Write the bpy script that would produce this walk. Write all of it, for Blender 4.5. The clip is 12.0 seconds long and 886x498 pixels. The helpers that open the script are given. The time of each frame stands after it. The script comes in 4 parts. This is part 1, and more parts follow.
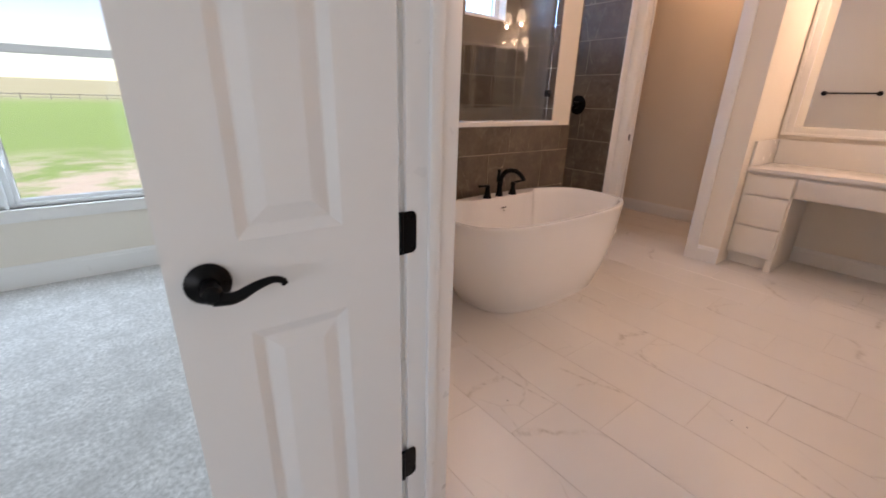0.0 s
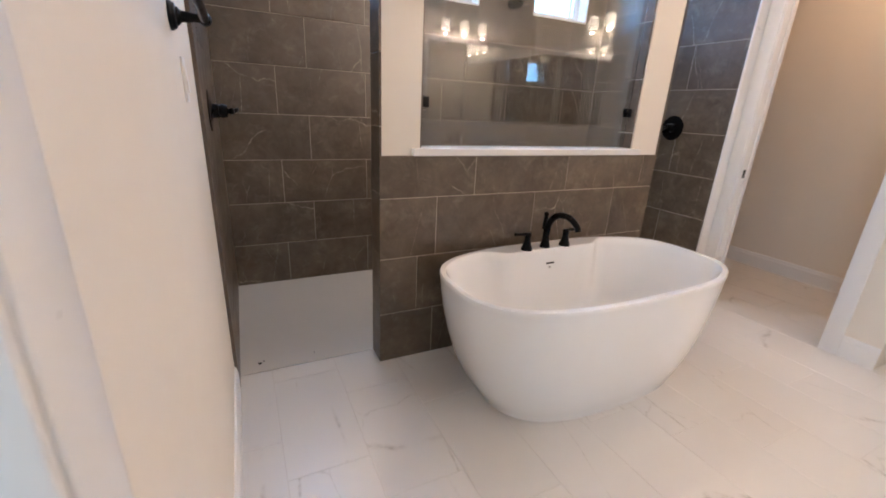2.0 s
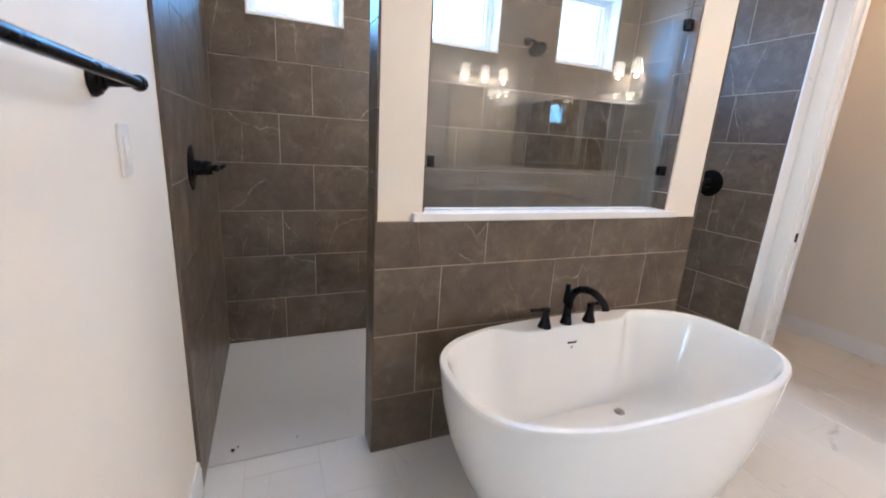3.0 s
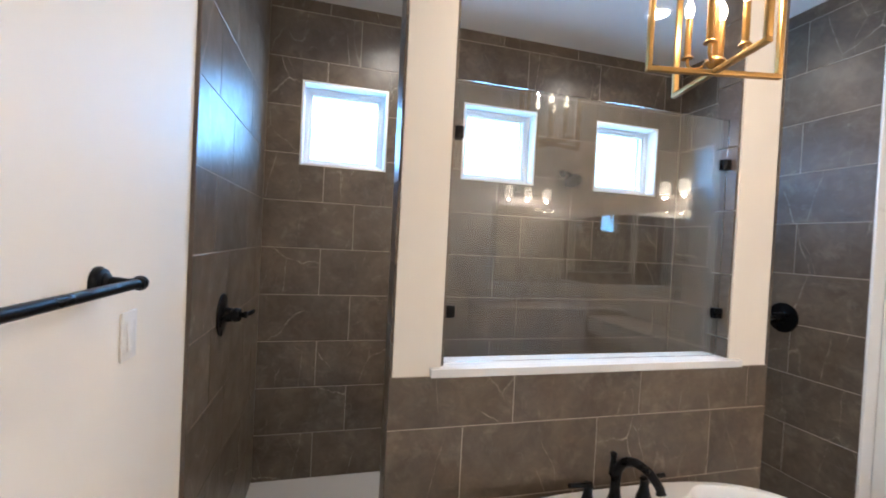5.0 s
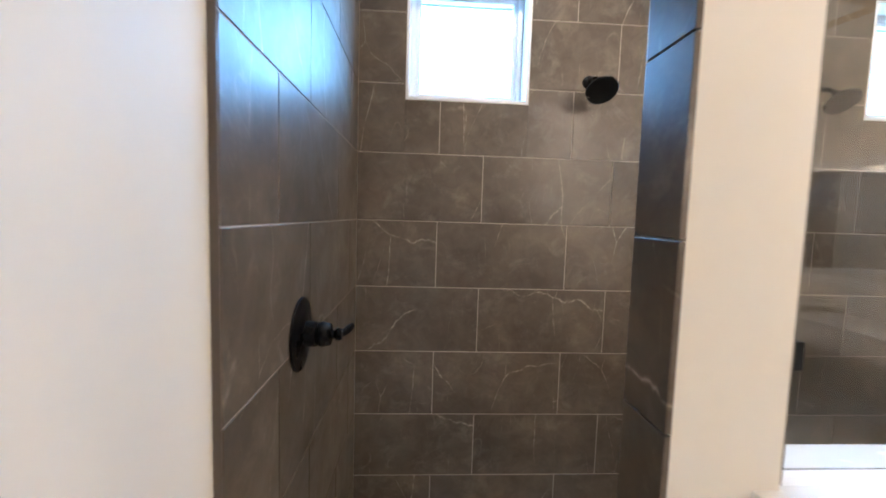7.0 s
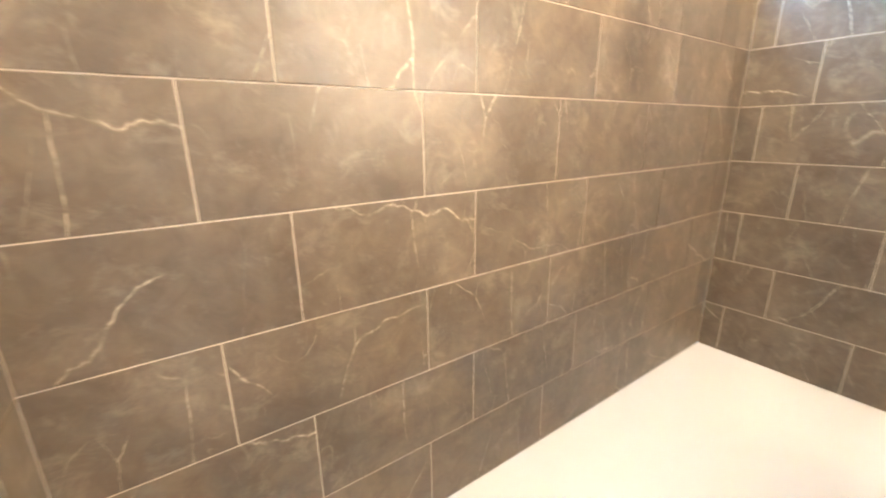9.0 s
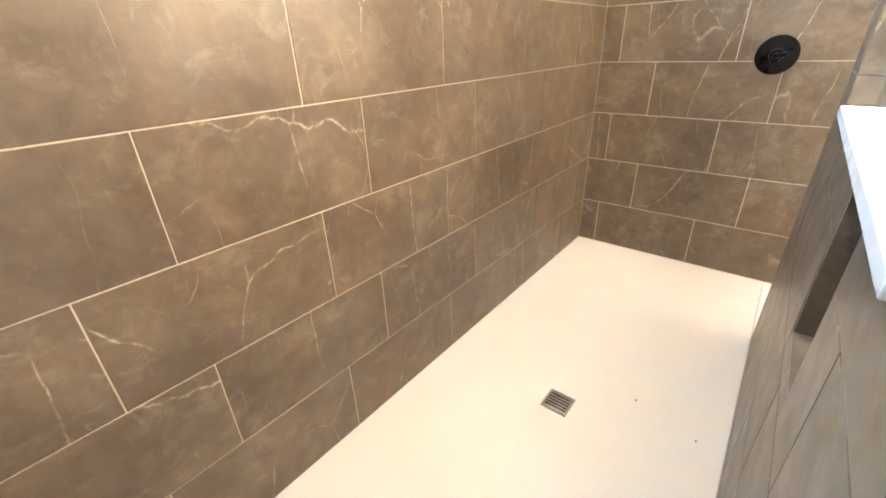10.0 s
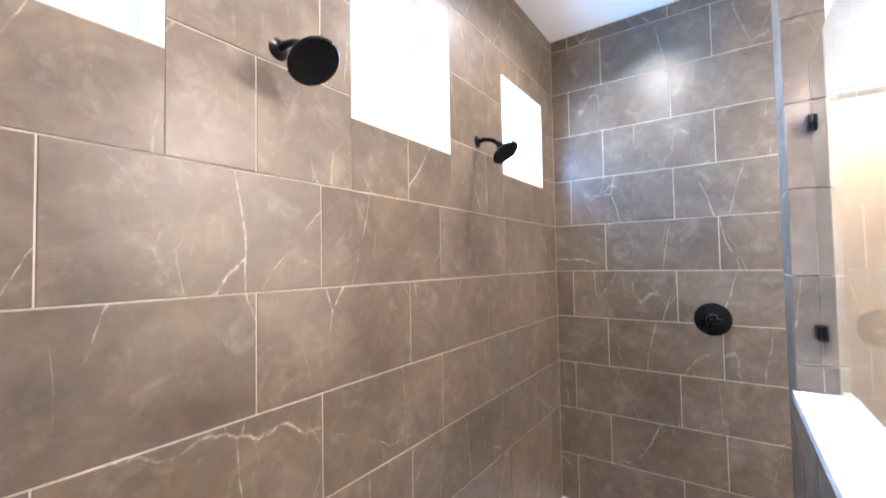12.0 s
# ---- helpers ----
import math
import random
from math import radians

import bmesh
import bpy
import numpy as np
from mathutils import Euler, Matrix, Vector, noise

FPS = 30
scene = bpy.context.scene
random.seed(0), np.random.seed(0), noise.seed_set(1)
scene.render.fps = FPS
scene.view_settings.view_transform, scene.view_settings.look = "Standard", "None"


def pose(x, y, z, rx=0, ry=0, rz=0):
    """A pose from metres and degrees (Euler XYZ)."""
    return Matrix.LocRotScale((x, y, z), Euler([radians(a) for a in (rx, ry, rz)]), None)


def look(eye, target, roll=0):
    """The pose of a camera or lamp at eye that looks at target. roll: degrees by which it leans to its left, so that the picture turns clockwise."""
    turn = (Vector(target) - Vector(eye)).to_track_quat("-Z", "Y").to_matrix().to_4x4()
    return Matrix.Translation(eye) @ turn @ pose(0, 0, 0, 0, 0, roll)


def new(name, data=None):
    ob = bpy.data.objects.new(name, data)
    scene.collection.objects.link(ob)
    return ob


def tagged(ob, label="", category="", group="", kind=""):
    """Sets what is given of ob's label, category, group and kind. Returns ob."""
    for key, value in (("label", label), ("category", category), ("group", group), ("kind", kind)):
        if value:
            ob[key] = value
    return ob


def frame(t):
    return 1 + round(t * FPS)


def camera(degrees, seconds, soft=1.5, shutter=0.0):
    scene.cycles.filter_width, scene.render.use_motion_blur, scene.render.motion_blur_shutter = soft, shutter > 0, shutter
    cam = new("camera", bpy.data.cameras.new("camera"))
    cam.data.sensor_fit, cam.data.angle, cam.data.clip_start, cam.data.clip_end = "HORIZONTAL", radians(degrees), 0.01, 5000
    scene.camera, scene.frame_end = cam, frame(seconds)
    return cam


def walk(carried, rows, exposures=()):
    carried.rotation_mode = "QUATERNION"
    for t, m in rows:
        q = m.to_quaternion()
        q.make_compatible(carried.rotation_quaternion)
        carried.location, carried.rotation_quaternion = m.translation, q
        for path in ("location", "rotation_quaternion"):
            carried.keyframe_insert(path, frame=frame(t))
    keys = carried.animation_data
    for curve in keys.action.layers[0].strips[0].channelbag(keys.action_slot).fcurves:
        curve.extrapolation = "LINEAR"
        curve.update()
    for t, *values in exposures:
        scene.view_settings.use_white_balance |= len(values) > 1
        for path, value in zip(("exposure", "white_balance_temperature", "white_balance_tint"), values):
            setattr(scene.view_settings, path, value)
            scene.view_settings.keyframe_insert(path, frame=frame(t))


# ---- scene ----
cam = camera(94.4, 12.0, soft=1.8, shutter=0.4)
PATH = [
    (0, (0.034, -0.091, 1.271), (1.191, 1.389, 0.585), 1.5),
    (0.5, (0.188, 0.009, 1.263), (1.295, 1.525, 0.573), 1.7),
    (1, (0.356, 0.119, 1.256), (1.383, 1.689, 0.562), 2.1),
    (1.3, (0.468, 0.186, 1.261), (1.451, 1.788, 0.577), 2.4),
    (1.5, (0.574, 0.225, 1.266), (1.515, 1.857, 0.594), 2.3),
    (2, (0.733, 0.331, 1.306), (1.576, 2.026, 0.661), 2.8),
    (2.5, (0.821, 0.472, 1.34), (1.614, 2.21, 0.748), 3.1),
    (3, (0.924, 0.585, 1.411), (1.687, 2.365, 0.911), 3.5),
    (3.5, (0.99, 0.613, 1.462), (1.744, 2.424, 1.074), 3.5),
    (3.7, (1.002, 0.628, 1.494), (1.767, 2.443, 1.152), 3.7),
    (5.3, (1.092, 0.649, 1.616), (1.488, 2.609, 1.604), 3.0),
    (5.5, (1.075, 0.7, 1.609), (1.393, 2.674, 1.591), 3.1),
    (6, (0.996, 1.022, 1.59), (1.133, 3.016, 1.549), 2.7),
    (6.5, (0.939, 1.287, 1.567), (1.022, 3.283, 1.478), 2.2),
    (6.7, (0.928, 1.403, 1.56), (1.018, 3.398, 1.449), 1.9),
    (8.5, (0.846, 2.253, 1.462), (1.56, 4.06, 0.985), 1.8),
    (9, (0.915, 2.397, 1.414), (2.021, 3.969, 0.861), -0.7),
    (9.5, (0.967, 2.424, 1.389), (2.265, 3.753, 0.647), -1.3),
    (10, (0.935, 2.435, 1.355), (2.308, 3.583, 0.463), -2.2),
    (10.5, (0.949, 2.448, 1.369), (2.4, 3.582, 0.589), -1.5),
    (11, (1.009, 2.481, 1.44), (2.589, 3.627, 1.005), -1.2),
    (11.5, (1.018, 2.497, 1.523), (2.647, 3.65, 1.387), -1.3),
    (12, (1.015, 2.477, 1.591), (2.655, 3.62, 1.661), -1.0),
]
walk(cam, [(t, look(eye, target, roll)) for t, eye, target, roll in PATH],
     exposures=[(0.0, 0.45, 7050, 29), (1.0, 0.63, 6600, 26), (1.5, 0.82, 6200, 20), (2.0, 1.08, 5750, 14), (2.5, 1.29, 5350, 10), (3.5, 1.38, 5200, 8), (5.5, 1.14, 5500, 8),
                (6.5, 1.12, 5350, 7), (7.4, 1.95, 5750, 8), (8.5, 3.60, 6050, 6), (9.5, 3.30, 6600, 7), (10.5, 3.32, 6400, 7), (11.0, 3.27, 5700, 9), (12.0, 2.90, 5250, 11)])

# ---- world, sun and lamps ----
world = bpy.data.worlds.new("sky")
scene.world = world
world.use_nodes = True
wn = world.node_tree.nodes
sky = wn.new("ShaderNodeTexSky")
sky.sky_type = "NISHITA"
sky.sun_disc = False
sky.sun_elevation = radians(50)
sky.sun_rotation = radians(200)
sky.dust_density, sky.air_density = 0.2, 1.0
wn["Background"].inputs["Strength"].default_value = 0.15
world.node_tree.links.new(sky.outputs["Color"], wn["Background"].inputs["Color"])

CEIL = 3.13
sun = new("sun", bpy.data.lights.new("sun", "SUN"))
sun.data.energy, sun.data.angle, sun.data.color = 4.5, radians(0.5), (1.0, 0.95, 0.88)
sun.matrix_world = look((0, 0, 0), (-0.22, 0.60, -0.77))


def lamp(name, kind, place, target, energy, color, size=0.05):
    ob = new(name, bpy.data.lights.new(name, kind))
    ob.data.energy, ob.data.color = energy, color
    if kind == "AREA":
        ob.data.shape, ob.data.size = "RECTANGLE", size[0]
        ob.data.size_y = size[1]
    else:
        ob.data.shadow_soft_size = size
    ob.matrix_world = look(place, target)
    return ob


WARM = (1.0, 0.72, 0.49)
SOFT = (1.0, 0.82, 0.64)
DAY = (0.27, 0.58, 1.0)
WINDOWS = ((0.832, 1.388), (1.925, 2.495), (3.005, 3.578))   # shower windows along the back wall
WZ0, WZ1 = 2.067, 2.613
for x0, x1 in WINDOWS:
    xm, zm = (x0 + x1) / 2, (WZ0 + WZ1) / 2
    lamp("window_daylight", "AREA", (xm, 3.655, zm), (xm, 0.0, zm), 5.0, DAY, (x1 - x0 - 0.10, WZ1 - WZ0 - 0.10))
lamp("bedroom_daylight", "AREA", (-0.99, 3.640, 1.44), (-0.99, 0, 1.3), 62, (0.56, 0.82, 0.97), (2.5, 1.7))
SHADES_S = [(x, -0.93, 2.28) for x in (3.13, 3.39, 3.65)]
SHADES_E = [(4.46, y, 2.30) for y in (0.14, 0.39, 0.64)]
for power, shades in ((7.0, SHADES_S), (4.0, SHADES_E)):
    for x, y, z in shades:
        lamp("vanity_bulb", "POINT", (x, y, z - 0.10), (x, y, 0), power, WARM, 0.018)
for k in range(4):
    lamp("chandelier_bulb", "POINT", (2.224 + 0.078 * math.cos(radians(32 + 90 * k)), 1.705 + 0.078 * math.sin(radians(32 + 90 * k)), 2.472), (2.2, 1.7, 0), 2.5, WARM, 0.010)
can = lamp("shower_can", "SPOT", (3.0, 2.86, CEIL - 0.02), (3.0, 2.86, 0), 18.0, SOFT, 0.05)
can.data.spot_size, can.data.spot_blend = radians(150), 0.6
can2 = lamp("shower_can", "SPOT", (1.42, 2.86, CEIL - 0.02), (1.42, 2.86, 0), 18.5, SOFT, 0.05)
can2.data.spot_size, can2.data.spot_blend = radians(150), 0.6
lamp("toilet_room_bulb", "POINT", (4.7, 1.75, 2.7), (4.7, 1.7, 0), 7, (1.0, 0.62, 0.34), 0.08)
# fill added to light the open door, from an unseen west opening
lamp("bedroom_daylight", "AREA", (-3.19, -1.8, 1.5), (0, -1.0, 1.2), 27, (0.72, 0.88, 1.0), (1.6, 1.5))


# ---- materials ----
def mat(name):
    m = bpy.data.materials.new(name)
    m.use_nodes = True
    nt = m.node_tree
    return m, nt, nt.nodes["Principled BSDF"]


def node(nt, kind, **sockets):
    n = nt.nodes.new(kind)
    for key, value in sockets.items():
        n.inputs[key.replace("_", " ")].default_value = value
    return n


def link(nt, a, b):
    nt.links.new(a, b)


def coords(nt, random_shift=False):
    tc = nt.nodes.new("ShaderNodeTexCoord")
    if not random_shift:
        return tc.outputs["Object"]
    info = nt.nodes.new("ShaderNodeObjectInfo")
    mul = node(nt, "ShaderNodeMath")
    mul.operation = "MULTIPLY"
    mul.inputs[1].default_value = 57.0
    link(nt, info.outputs["Random"], mul.inputs[0])
    add = nt.nodes.new("ShaderNodeVectorMath")
    link(nt, tc.outputs["Object"], add.inputs[0])
    link(nt, mul.outputs[0], add.inputs[1])
    return add.outputs[0]


def noise_of(nt, vec, scale, detail=4.0, rough=0.55, distortion=0.0):
    n = node(nt, "ShaderNodeTexNoise", Scale=scale, Detail=detail, Roughness=rough, Distortion=distortion)
    link(nt, vec, n.inputs["Vector"])
    return n.outputs["Fac"]


def ramp(nt, fac, stops):
    r = nt.nodes.new("ShaderNodeValToRGB")
    while len(r.color_ramp.elements) < len(stops):
        r.color_ramp.elements.new(0.5)
    for e, (pos, col) in zip(r.color_ramp.elements, stops):
        e.position = pos
        e.color = (*col, 1) if isinstance(col, tuple) else (col, col, col, 1)
    link(nt, fac, r.inputs["Fac"])
    return r.outputs["Color"]


def mix(nt, fac, a, b, blend="MIX"):
    n = nt.nodes.new("ShaderNodeMix")
    n.data_type, n.blend_type = "RGBA", blend
    for value, sock in ((fac, n.inputs[0]), (a, n.inputs[6]), (b, n.inputs[7])):
        if hasattr(value, "is_output"):
            link(nt, value, sock)
        else:
            sock.default_value = (*value, 1) if isinstance(value, tuple) else value
    return n.outputs[2]


def bump(nt, bsdf, height, strength, distance=0.01):
    b = node(nt, "ShaderNodeBump", Strength=strength, Distance=distance)
    link(nt, height, b.inputs["Height"])
    link(nt, b.outputs["Normal"], bsdf.inputs["Normal"])


def warped(nt, vec, steps):
    """Shifts the coordinates by noises of (scale, amount)."""
    for wscale, amount in steps:
        warp = node(nt, "ShaderNodeTexNoise", Scale=wscale, Detail=3.0)
        link(nt, vec, warp.inputs["Vector"])
        shift = nt.nodes.new("ShaderNodeVectorMath")
        shift.operation = "MULTIPLY_ADD"
        shift.inputs[1].default_value = (amount, amount, amount)
        link(nt, warp.outputs["Color"], shift.inputs[0])
        link(nt, vec, shift.inputs[2])
        vec = shift.outputs[0]
    return vec


def slanted(nt, vec, degrees, squeeze):
    m = nt.nodes.new("ShaderNodeMapping")
    m.inputs["Rotation"].default_value = (0.0, 0.0, radians(degrees))
    m.inputs["Scale"].default_value = (1.0, squeeze, 1.0)
    link(nt, vec, m.inputs["Vector"])
    return m.outputs["Vector"]


def broken(nt, line, vec, mask_scale, mask_from, worn_scale=30.0):
    """Keeps stretches of a line and thins it in places."""
    mask = ramp(nt, noise_of(nt, vec, mask_scale, 2.0), [(mask_from, 0.0), (mask_from + 0.10, 1.0)])
    worn = ramp(nt, noise_of(nt, vec, worn_scale, 4.0, 0.65), [(0.40, 0.10), (0.60, 1.0)])
    return mix(nt, 1.0, mix(nt, 1.0, line, mask, "MULTIPLY"), worn, "MULTIPLY")


def cracks(nt, vec, scale, width, degrees, squeeze, mask_scale, mask_from):
    """Forked hairlines along the borders of strongly warped cells."""
    bent = warped(nt, slanted(nt, vec, degrees, squeeze), ((2.3, 0.17), (8.0, 0.022), (40.0, 0.010)))
    cells = node(nt, "ShaderNodeTexVoronoi", Scale=scale, Randomness=1.0)
    cells.feature, cells.voronoi_dimensions = "DISTANCE_TO_EDGE", "2D"
    link(nt, bent, cells.inputs["Vector"])
    return broken(nt, ramp(nt, cells.outputs["Distance"], [(0.0, 1.0), (width, 0.0)]), vec, mask_scale, mask_from)


def strands(nt, vec, scale, width, degrees, squeeze, mask_scale, mask_from):
    """Long wandering threads where a stretched noise crosses its middle value."""
    bent = warped(nt, slanted(nt, vec, degrees, squeeze), ((14.0, 0.02),))
    n = noise_of(nt, bent, scale, 2.5, 0.5, 0.35)
    line = ramp(nt, n, [(0.5 - width, 0.0), (0.5, 1.0), (0.5 + width, 0.0)])
    return broken(nt, line, vec, mask_scale, mask_from)


def plain(name, color, rough, metal=0.0, grain=0.0, grain_scale=60.0, spread=0.06, coat=0.0):
    m, nt, b = mat(name)
    vec = coords(nt)
    lo = tuple(c * (1 - spread) for c in color)
    hi = tuple(min(1.0, c * (1 + spread)) for c in color)
    link(nt, mix(nt, noise_of(nt, vec, 3.0, 5.0), lo, hi), b.inputs["Base Color"])
    r = ramp(nt, noise_of(nt, vec, 14.0, 3.0), [(0.3, max(0.02, rough - 0.06)), (0.7, min(1.0, rough + 0.06))])
    link(nt, r, b.inputs["Roughness"])
    b.inputs["Metallic"].default_value = metal
    b.inputs["Coat Weight"].default_value = coat
    if grain:
        bump(nt, b, noise_of(nt, vec, grain_scale, 4.0), grain, 0.004)
    return m


def stone_tile(name, dark, light, vein, rough, spread=0.09, cloud=3.2):
    """Mottled stone-look tile: clouds at three scales, forked hairlines and fine threads, each tile its own cut."""
    m, nt, b = mat(name)
    vec = coords(nt, True)
    clouds = mix(nt, 0.42, noise_of(nt, vec, cloud, 5.0, 0.6, 0.5), noise_of(nt, vec, cloud * 4.0, 7.0, 0.68, 0.8))
    base = mix(nt, ramp(nt, clouds, [(0.36, 0.0), (0.50, 0.42), (0.66, 1.0)]), dark, light)
    info = nt.nodes.new("ShaderNodeObjectInfo")
    base = mix(nt, 1.0, base, ramp(nt, info.outputs["Random"], [(0.0, 1.0 - spread), (1.0, 1.0)]), "MULTIPLY")
    haze = ramp(nt, noise_of(nt, vec, 8.0, 8.0, 0.72, 0.4), [(0.53, 0.0), (0.74, 0.20)])
    base = mix(nt, haze, base, vein)
    v1 = cracks(nt, vec, 1.9, 0.0046, 36, 0.45, 2.2, 0.45)
    v2 = cracks(nt, vec, 2.6, 0.0032, -52, 0.5, 3.0, 0.51)
    v3 = strands(nt, vec, 2.2, 0.0032, 30, 0.4, 4.0, 0.50)
    v4 = strands(nt, vec, 4.5, 0.0045, -40, 0.5, 5.0, 0.52)
    for v, amount in ((v1, 0.9), (v2, 0.7), (v3, 0.40), (v4, 0.20)):
        base = mix(nt, mix(nt, amount, (0.0, 0.0, 0.0), v), base, vein)
    link(nt, base, b.inputs["Base Color"])
    link(nt, ramp(nt, noise_of(nt, vec, 9.0, 4.0), [(0.3, rough - 0.05), (0.7, rough + 0.07)]), b.inputs["Roughness"])
    bump(nt, b, noise_of(nt, vec, 45.0, 5.0), 0.05, 0.003)
    return m


def marble_tile(name, dark, light, vein, rough):
    """Pale polished tile: broad faint clouds and a few thin soft grey veins."""
    m, nt, b = mat(name)
    vec = coords(nt, True)
    base = mix(nt, noise_of(nt, vec, 2.2, 3.0, 0.5), dark, light)
    for scale, width, degrees, start, amount in ((1.2, 0.011, 34, 0.42, 0.95), (1.9, 0.007, -48, 0.48, 0.6)):
        v = cracks(nt, vec, scale, width, degrees, 0.4, 2.0, start)
        base = mix(nt, mix(nt, amount, (0.0, 0.0, 0.0), v), base, vein)
    link(nt, base, b.inputs["Base Color"])
    b.inputs["Roughness"].default_value = rough
    return m


PAINT = plain("wall_paint", (0.80, 0.745, 0.655), 0.62, grain=0.10, grain_scale=140.0, spread=0.02)
CEILING = plain("ceiling_paint", (0.72, 0.70, 0.66), 0.8, grain=0.25, grain_scale=90.0, spread=0.03)
TRIM = plain("white_trim_paint", (0.83, 0.82, 0.80), 0.33, grain=0.03, grain_scale=40.0, spread=0.02)
DOOR = plain("white_door_paint", (0.82, 0.81, 0.79), 0.36, grain=0.06, grain_scale=180.0, spread=0.02)
CABINET = plain("cabinet_paint", (0.80, 0.77, 0.72), 0.4, grain=0.02, spread=0.02)
QUARTZ = plain("white_quartz", (0.76, 0.75, 0.73), 0.22, grain=0.0, spread=0.03)
ACRYLIC = plain("white_acrylic", (0.86, 0.855, 0.84), 0.08, spread=0.01, coat=0.6)
PAN = plain("white_shower_pan", (0.56, 0.535, 0.50), 0.5, grain=0.12, grain_scale=220.0, spread=0.04)
BRONZE = plain("black_bronze", (0.003, 0.003, 0.0035), 0.30, spread=0.3)
BRONZE.node_tree.nodes["Principled BSDF"].inputs["Specular IOR Level"].default_value = 0.16
GOLD = plain("brushed_gold", (0.44, 0.26, 0.085), 0.36, metal=1.0, grain=0.05, grain_scale=200.0)
STEEL = plain("steel", (0.35, 0.33, 0.31), 0.35, metal=1.0)
GROUT = plain("grout_dark_tile", (0.48, 0.41, 0.34), 0.9, grain=0.3, grain_scale=300.0, spread=0.12)
GROUT_FLOOR = plain("grout_floor", (0.64, 0.61, 0.57), 0.9, grain=0.3, grain_scale=300.0, spread=0.12)
STONE = stone_tile("brown_stone_tile", (0.075, 0.056, 0.038), (0.166, 0.127, 0.089), (0.52, 0.45, 0.36), 0.34)
STONE.node_tree.nodes["Principled BSDF"].inputs["Specular IOR Level"].default_value = 0.55
MARBLE = marble_tile("white_marble_tile", (0.69, 0.665, 0.635), (0.735, 0.715, 0.685), (0.46, 0.43, 0.39), 0.30)
TILE_EDGE = plain("tile_edge", (0.10, 0.078, 0.060), 0.45, grain=0.1, grain_scale=80.0)
VINYL = plain("white_vinyl", (0.82, 0.84, 0.85), 0.35, spread=0.01)
PLASTIC = plain("white_plastic", (0.82, 0.81, 0.79), 0.35, spread=0.01)

MIRROR, nt_, b_ = mat("mirror_silver")
b_.inputs["Base Color"].default_value = (0.86, 0.88, 0.88, 1)
b_.inputs["Metallic"].default_value, b_.inputs["Roughness"].default_value = 1.0, 0.01
GLASS, nt_, b_ = mat("clear_glass")
b_.inputs["Base Color"].default_value = (0.93, 0.97, 0.97, 1)
b_.inputs["Transmission Weight"].default_value, b_.inputs["Roughness"].default_value, b_.inputs["IOR"].default_value = 1.0, 0.0, 1.55


def glow(name, color, strength):
    m, nt, b = mat(name)
    b.inputs["Base Color"].default_value = (0.9, 0.88, 0.84, 1)
    b.inputs["Emission Color"].default_value = (*color, 1)
    b.inputs["Emission Strength"].default_value = strength
    return m


SHADE_GLOW = glow("lit_frosted_glass", (1.0, 0.80, 0.56), 3.0)
BULB_GLOW = glow("lit_bulb", (1.0, 0.80, 0.52), 6.0)
CAN_GLOW = glow("lit_can_lens", (1.0, 0.92, 0.80), 7.0)

CARPET, nt_, b_ = mat("grey_carpet")
v_ = coords(nt_)
link(nt_, mix(nt_, ramp(nt_, noise_of(nt_, v_, 55.0, 6.0, 0.75), [(0.34, 0.0), (0.66, 1.0)]), (0.42, 0.41, 0.40), mix(nt_, ramp(nt_, noise_of(nt_, v_, 5.0, 5.0, 0.7), [(0.35, 0.0), (0.65, 1.0)]), (0.60, 0.59, 0.58), (0.86, 0.85, 0.84))), b_.inputs["Base Color"])
b_.inputs["Roughness"].default_value = 1.0
bump(nt_, b_, mix(nt_, 0.5, noise_of(nt_, v_, 60.0, 5.0, 0.75), noise_of(nt_, v_, 9.0, 4.0)), 0.8, 0.025)

FIELD, nt_, b_ = mat("field")
v_ = coords(nt_)
green = mix(nt_, noise_of(nt_, v_, 0.8, 6.0), (0.20, 0.35, 0.08), (0.29, 0.44, 0.13))
straw = mix(nt_, noise_of(nt_, v_, 2.2, 6.0), (0.55, 0.48, 0.36), (0.74, 0.68, 0.56))
sep = nt_.nodes.new("ShaderNodeSeparateXYZ")
link(nt_, v_, sep.inputs[0])
near = nt_.nodes.new("ShaderNodeMapRange")
for i_, val_ in ((1, 11.0), (2, 17.0)):
    near.inputs[i_].default_value = val_
link(nt_, sep.outputs["Y"], near.inputs[0])
patch = mix(nt_, ramp(nt_, noise_of(nt_, v_, 1.1, 5.0, 0.65), [(0.42, 0.0), (0.60, 1.0)]), straw, green)
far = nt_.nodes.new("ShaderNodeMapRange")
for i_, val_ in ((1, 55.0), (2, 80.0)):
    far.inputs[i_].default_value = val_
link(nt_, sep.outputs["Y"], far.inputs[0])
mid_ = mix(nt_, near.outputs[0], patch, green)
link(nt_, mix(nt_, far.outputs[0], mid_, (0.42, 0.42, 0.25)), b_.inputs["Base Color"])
b_.inputs["Roughness"].default_value = 1.0
bump(nt_, b_, noise_of(nt_, v_, 6.0, 6.0, 0.7), 0.8, 0.1)


# ---- builders ----
def to_object(name, bm, material, parent=None, label="", smooth=False):
    me = bpy.data.meshes.new(name)
    bmesh.ops.recalc_face_normals(bm, faces=bm.faces)
    bm.to_mesh(me)
    bm.free()
    me.materials.append(material)
    if smooth:
        me.polygons.foreach_set("use_smooth", [True] * len(me.polygons))
        me.set_sharp_from_angle(angle=radians(40))
    ob = new(name, me)
    ob.parent = parent
    if label:
        ob["label"] = label
    return ob


def part(name, bm, material, parent, label="", smooth=True):
    return to_object(name, bm, material, parent, label, smooth)


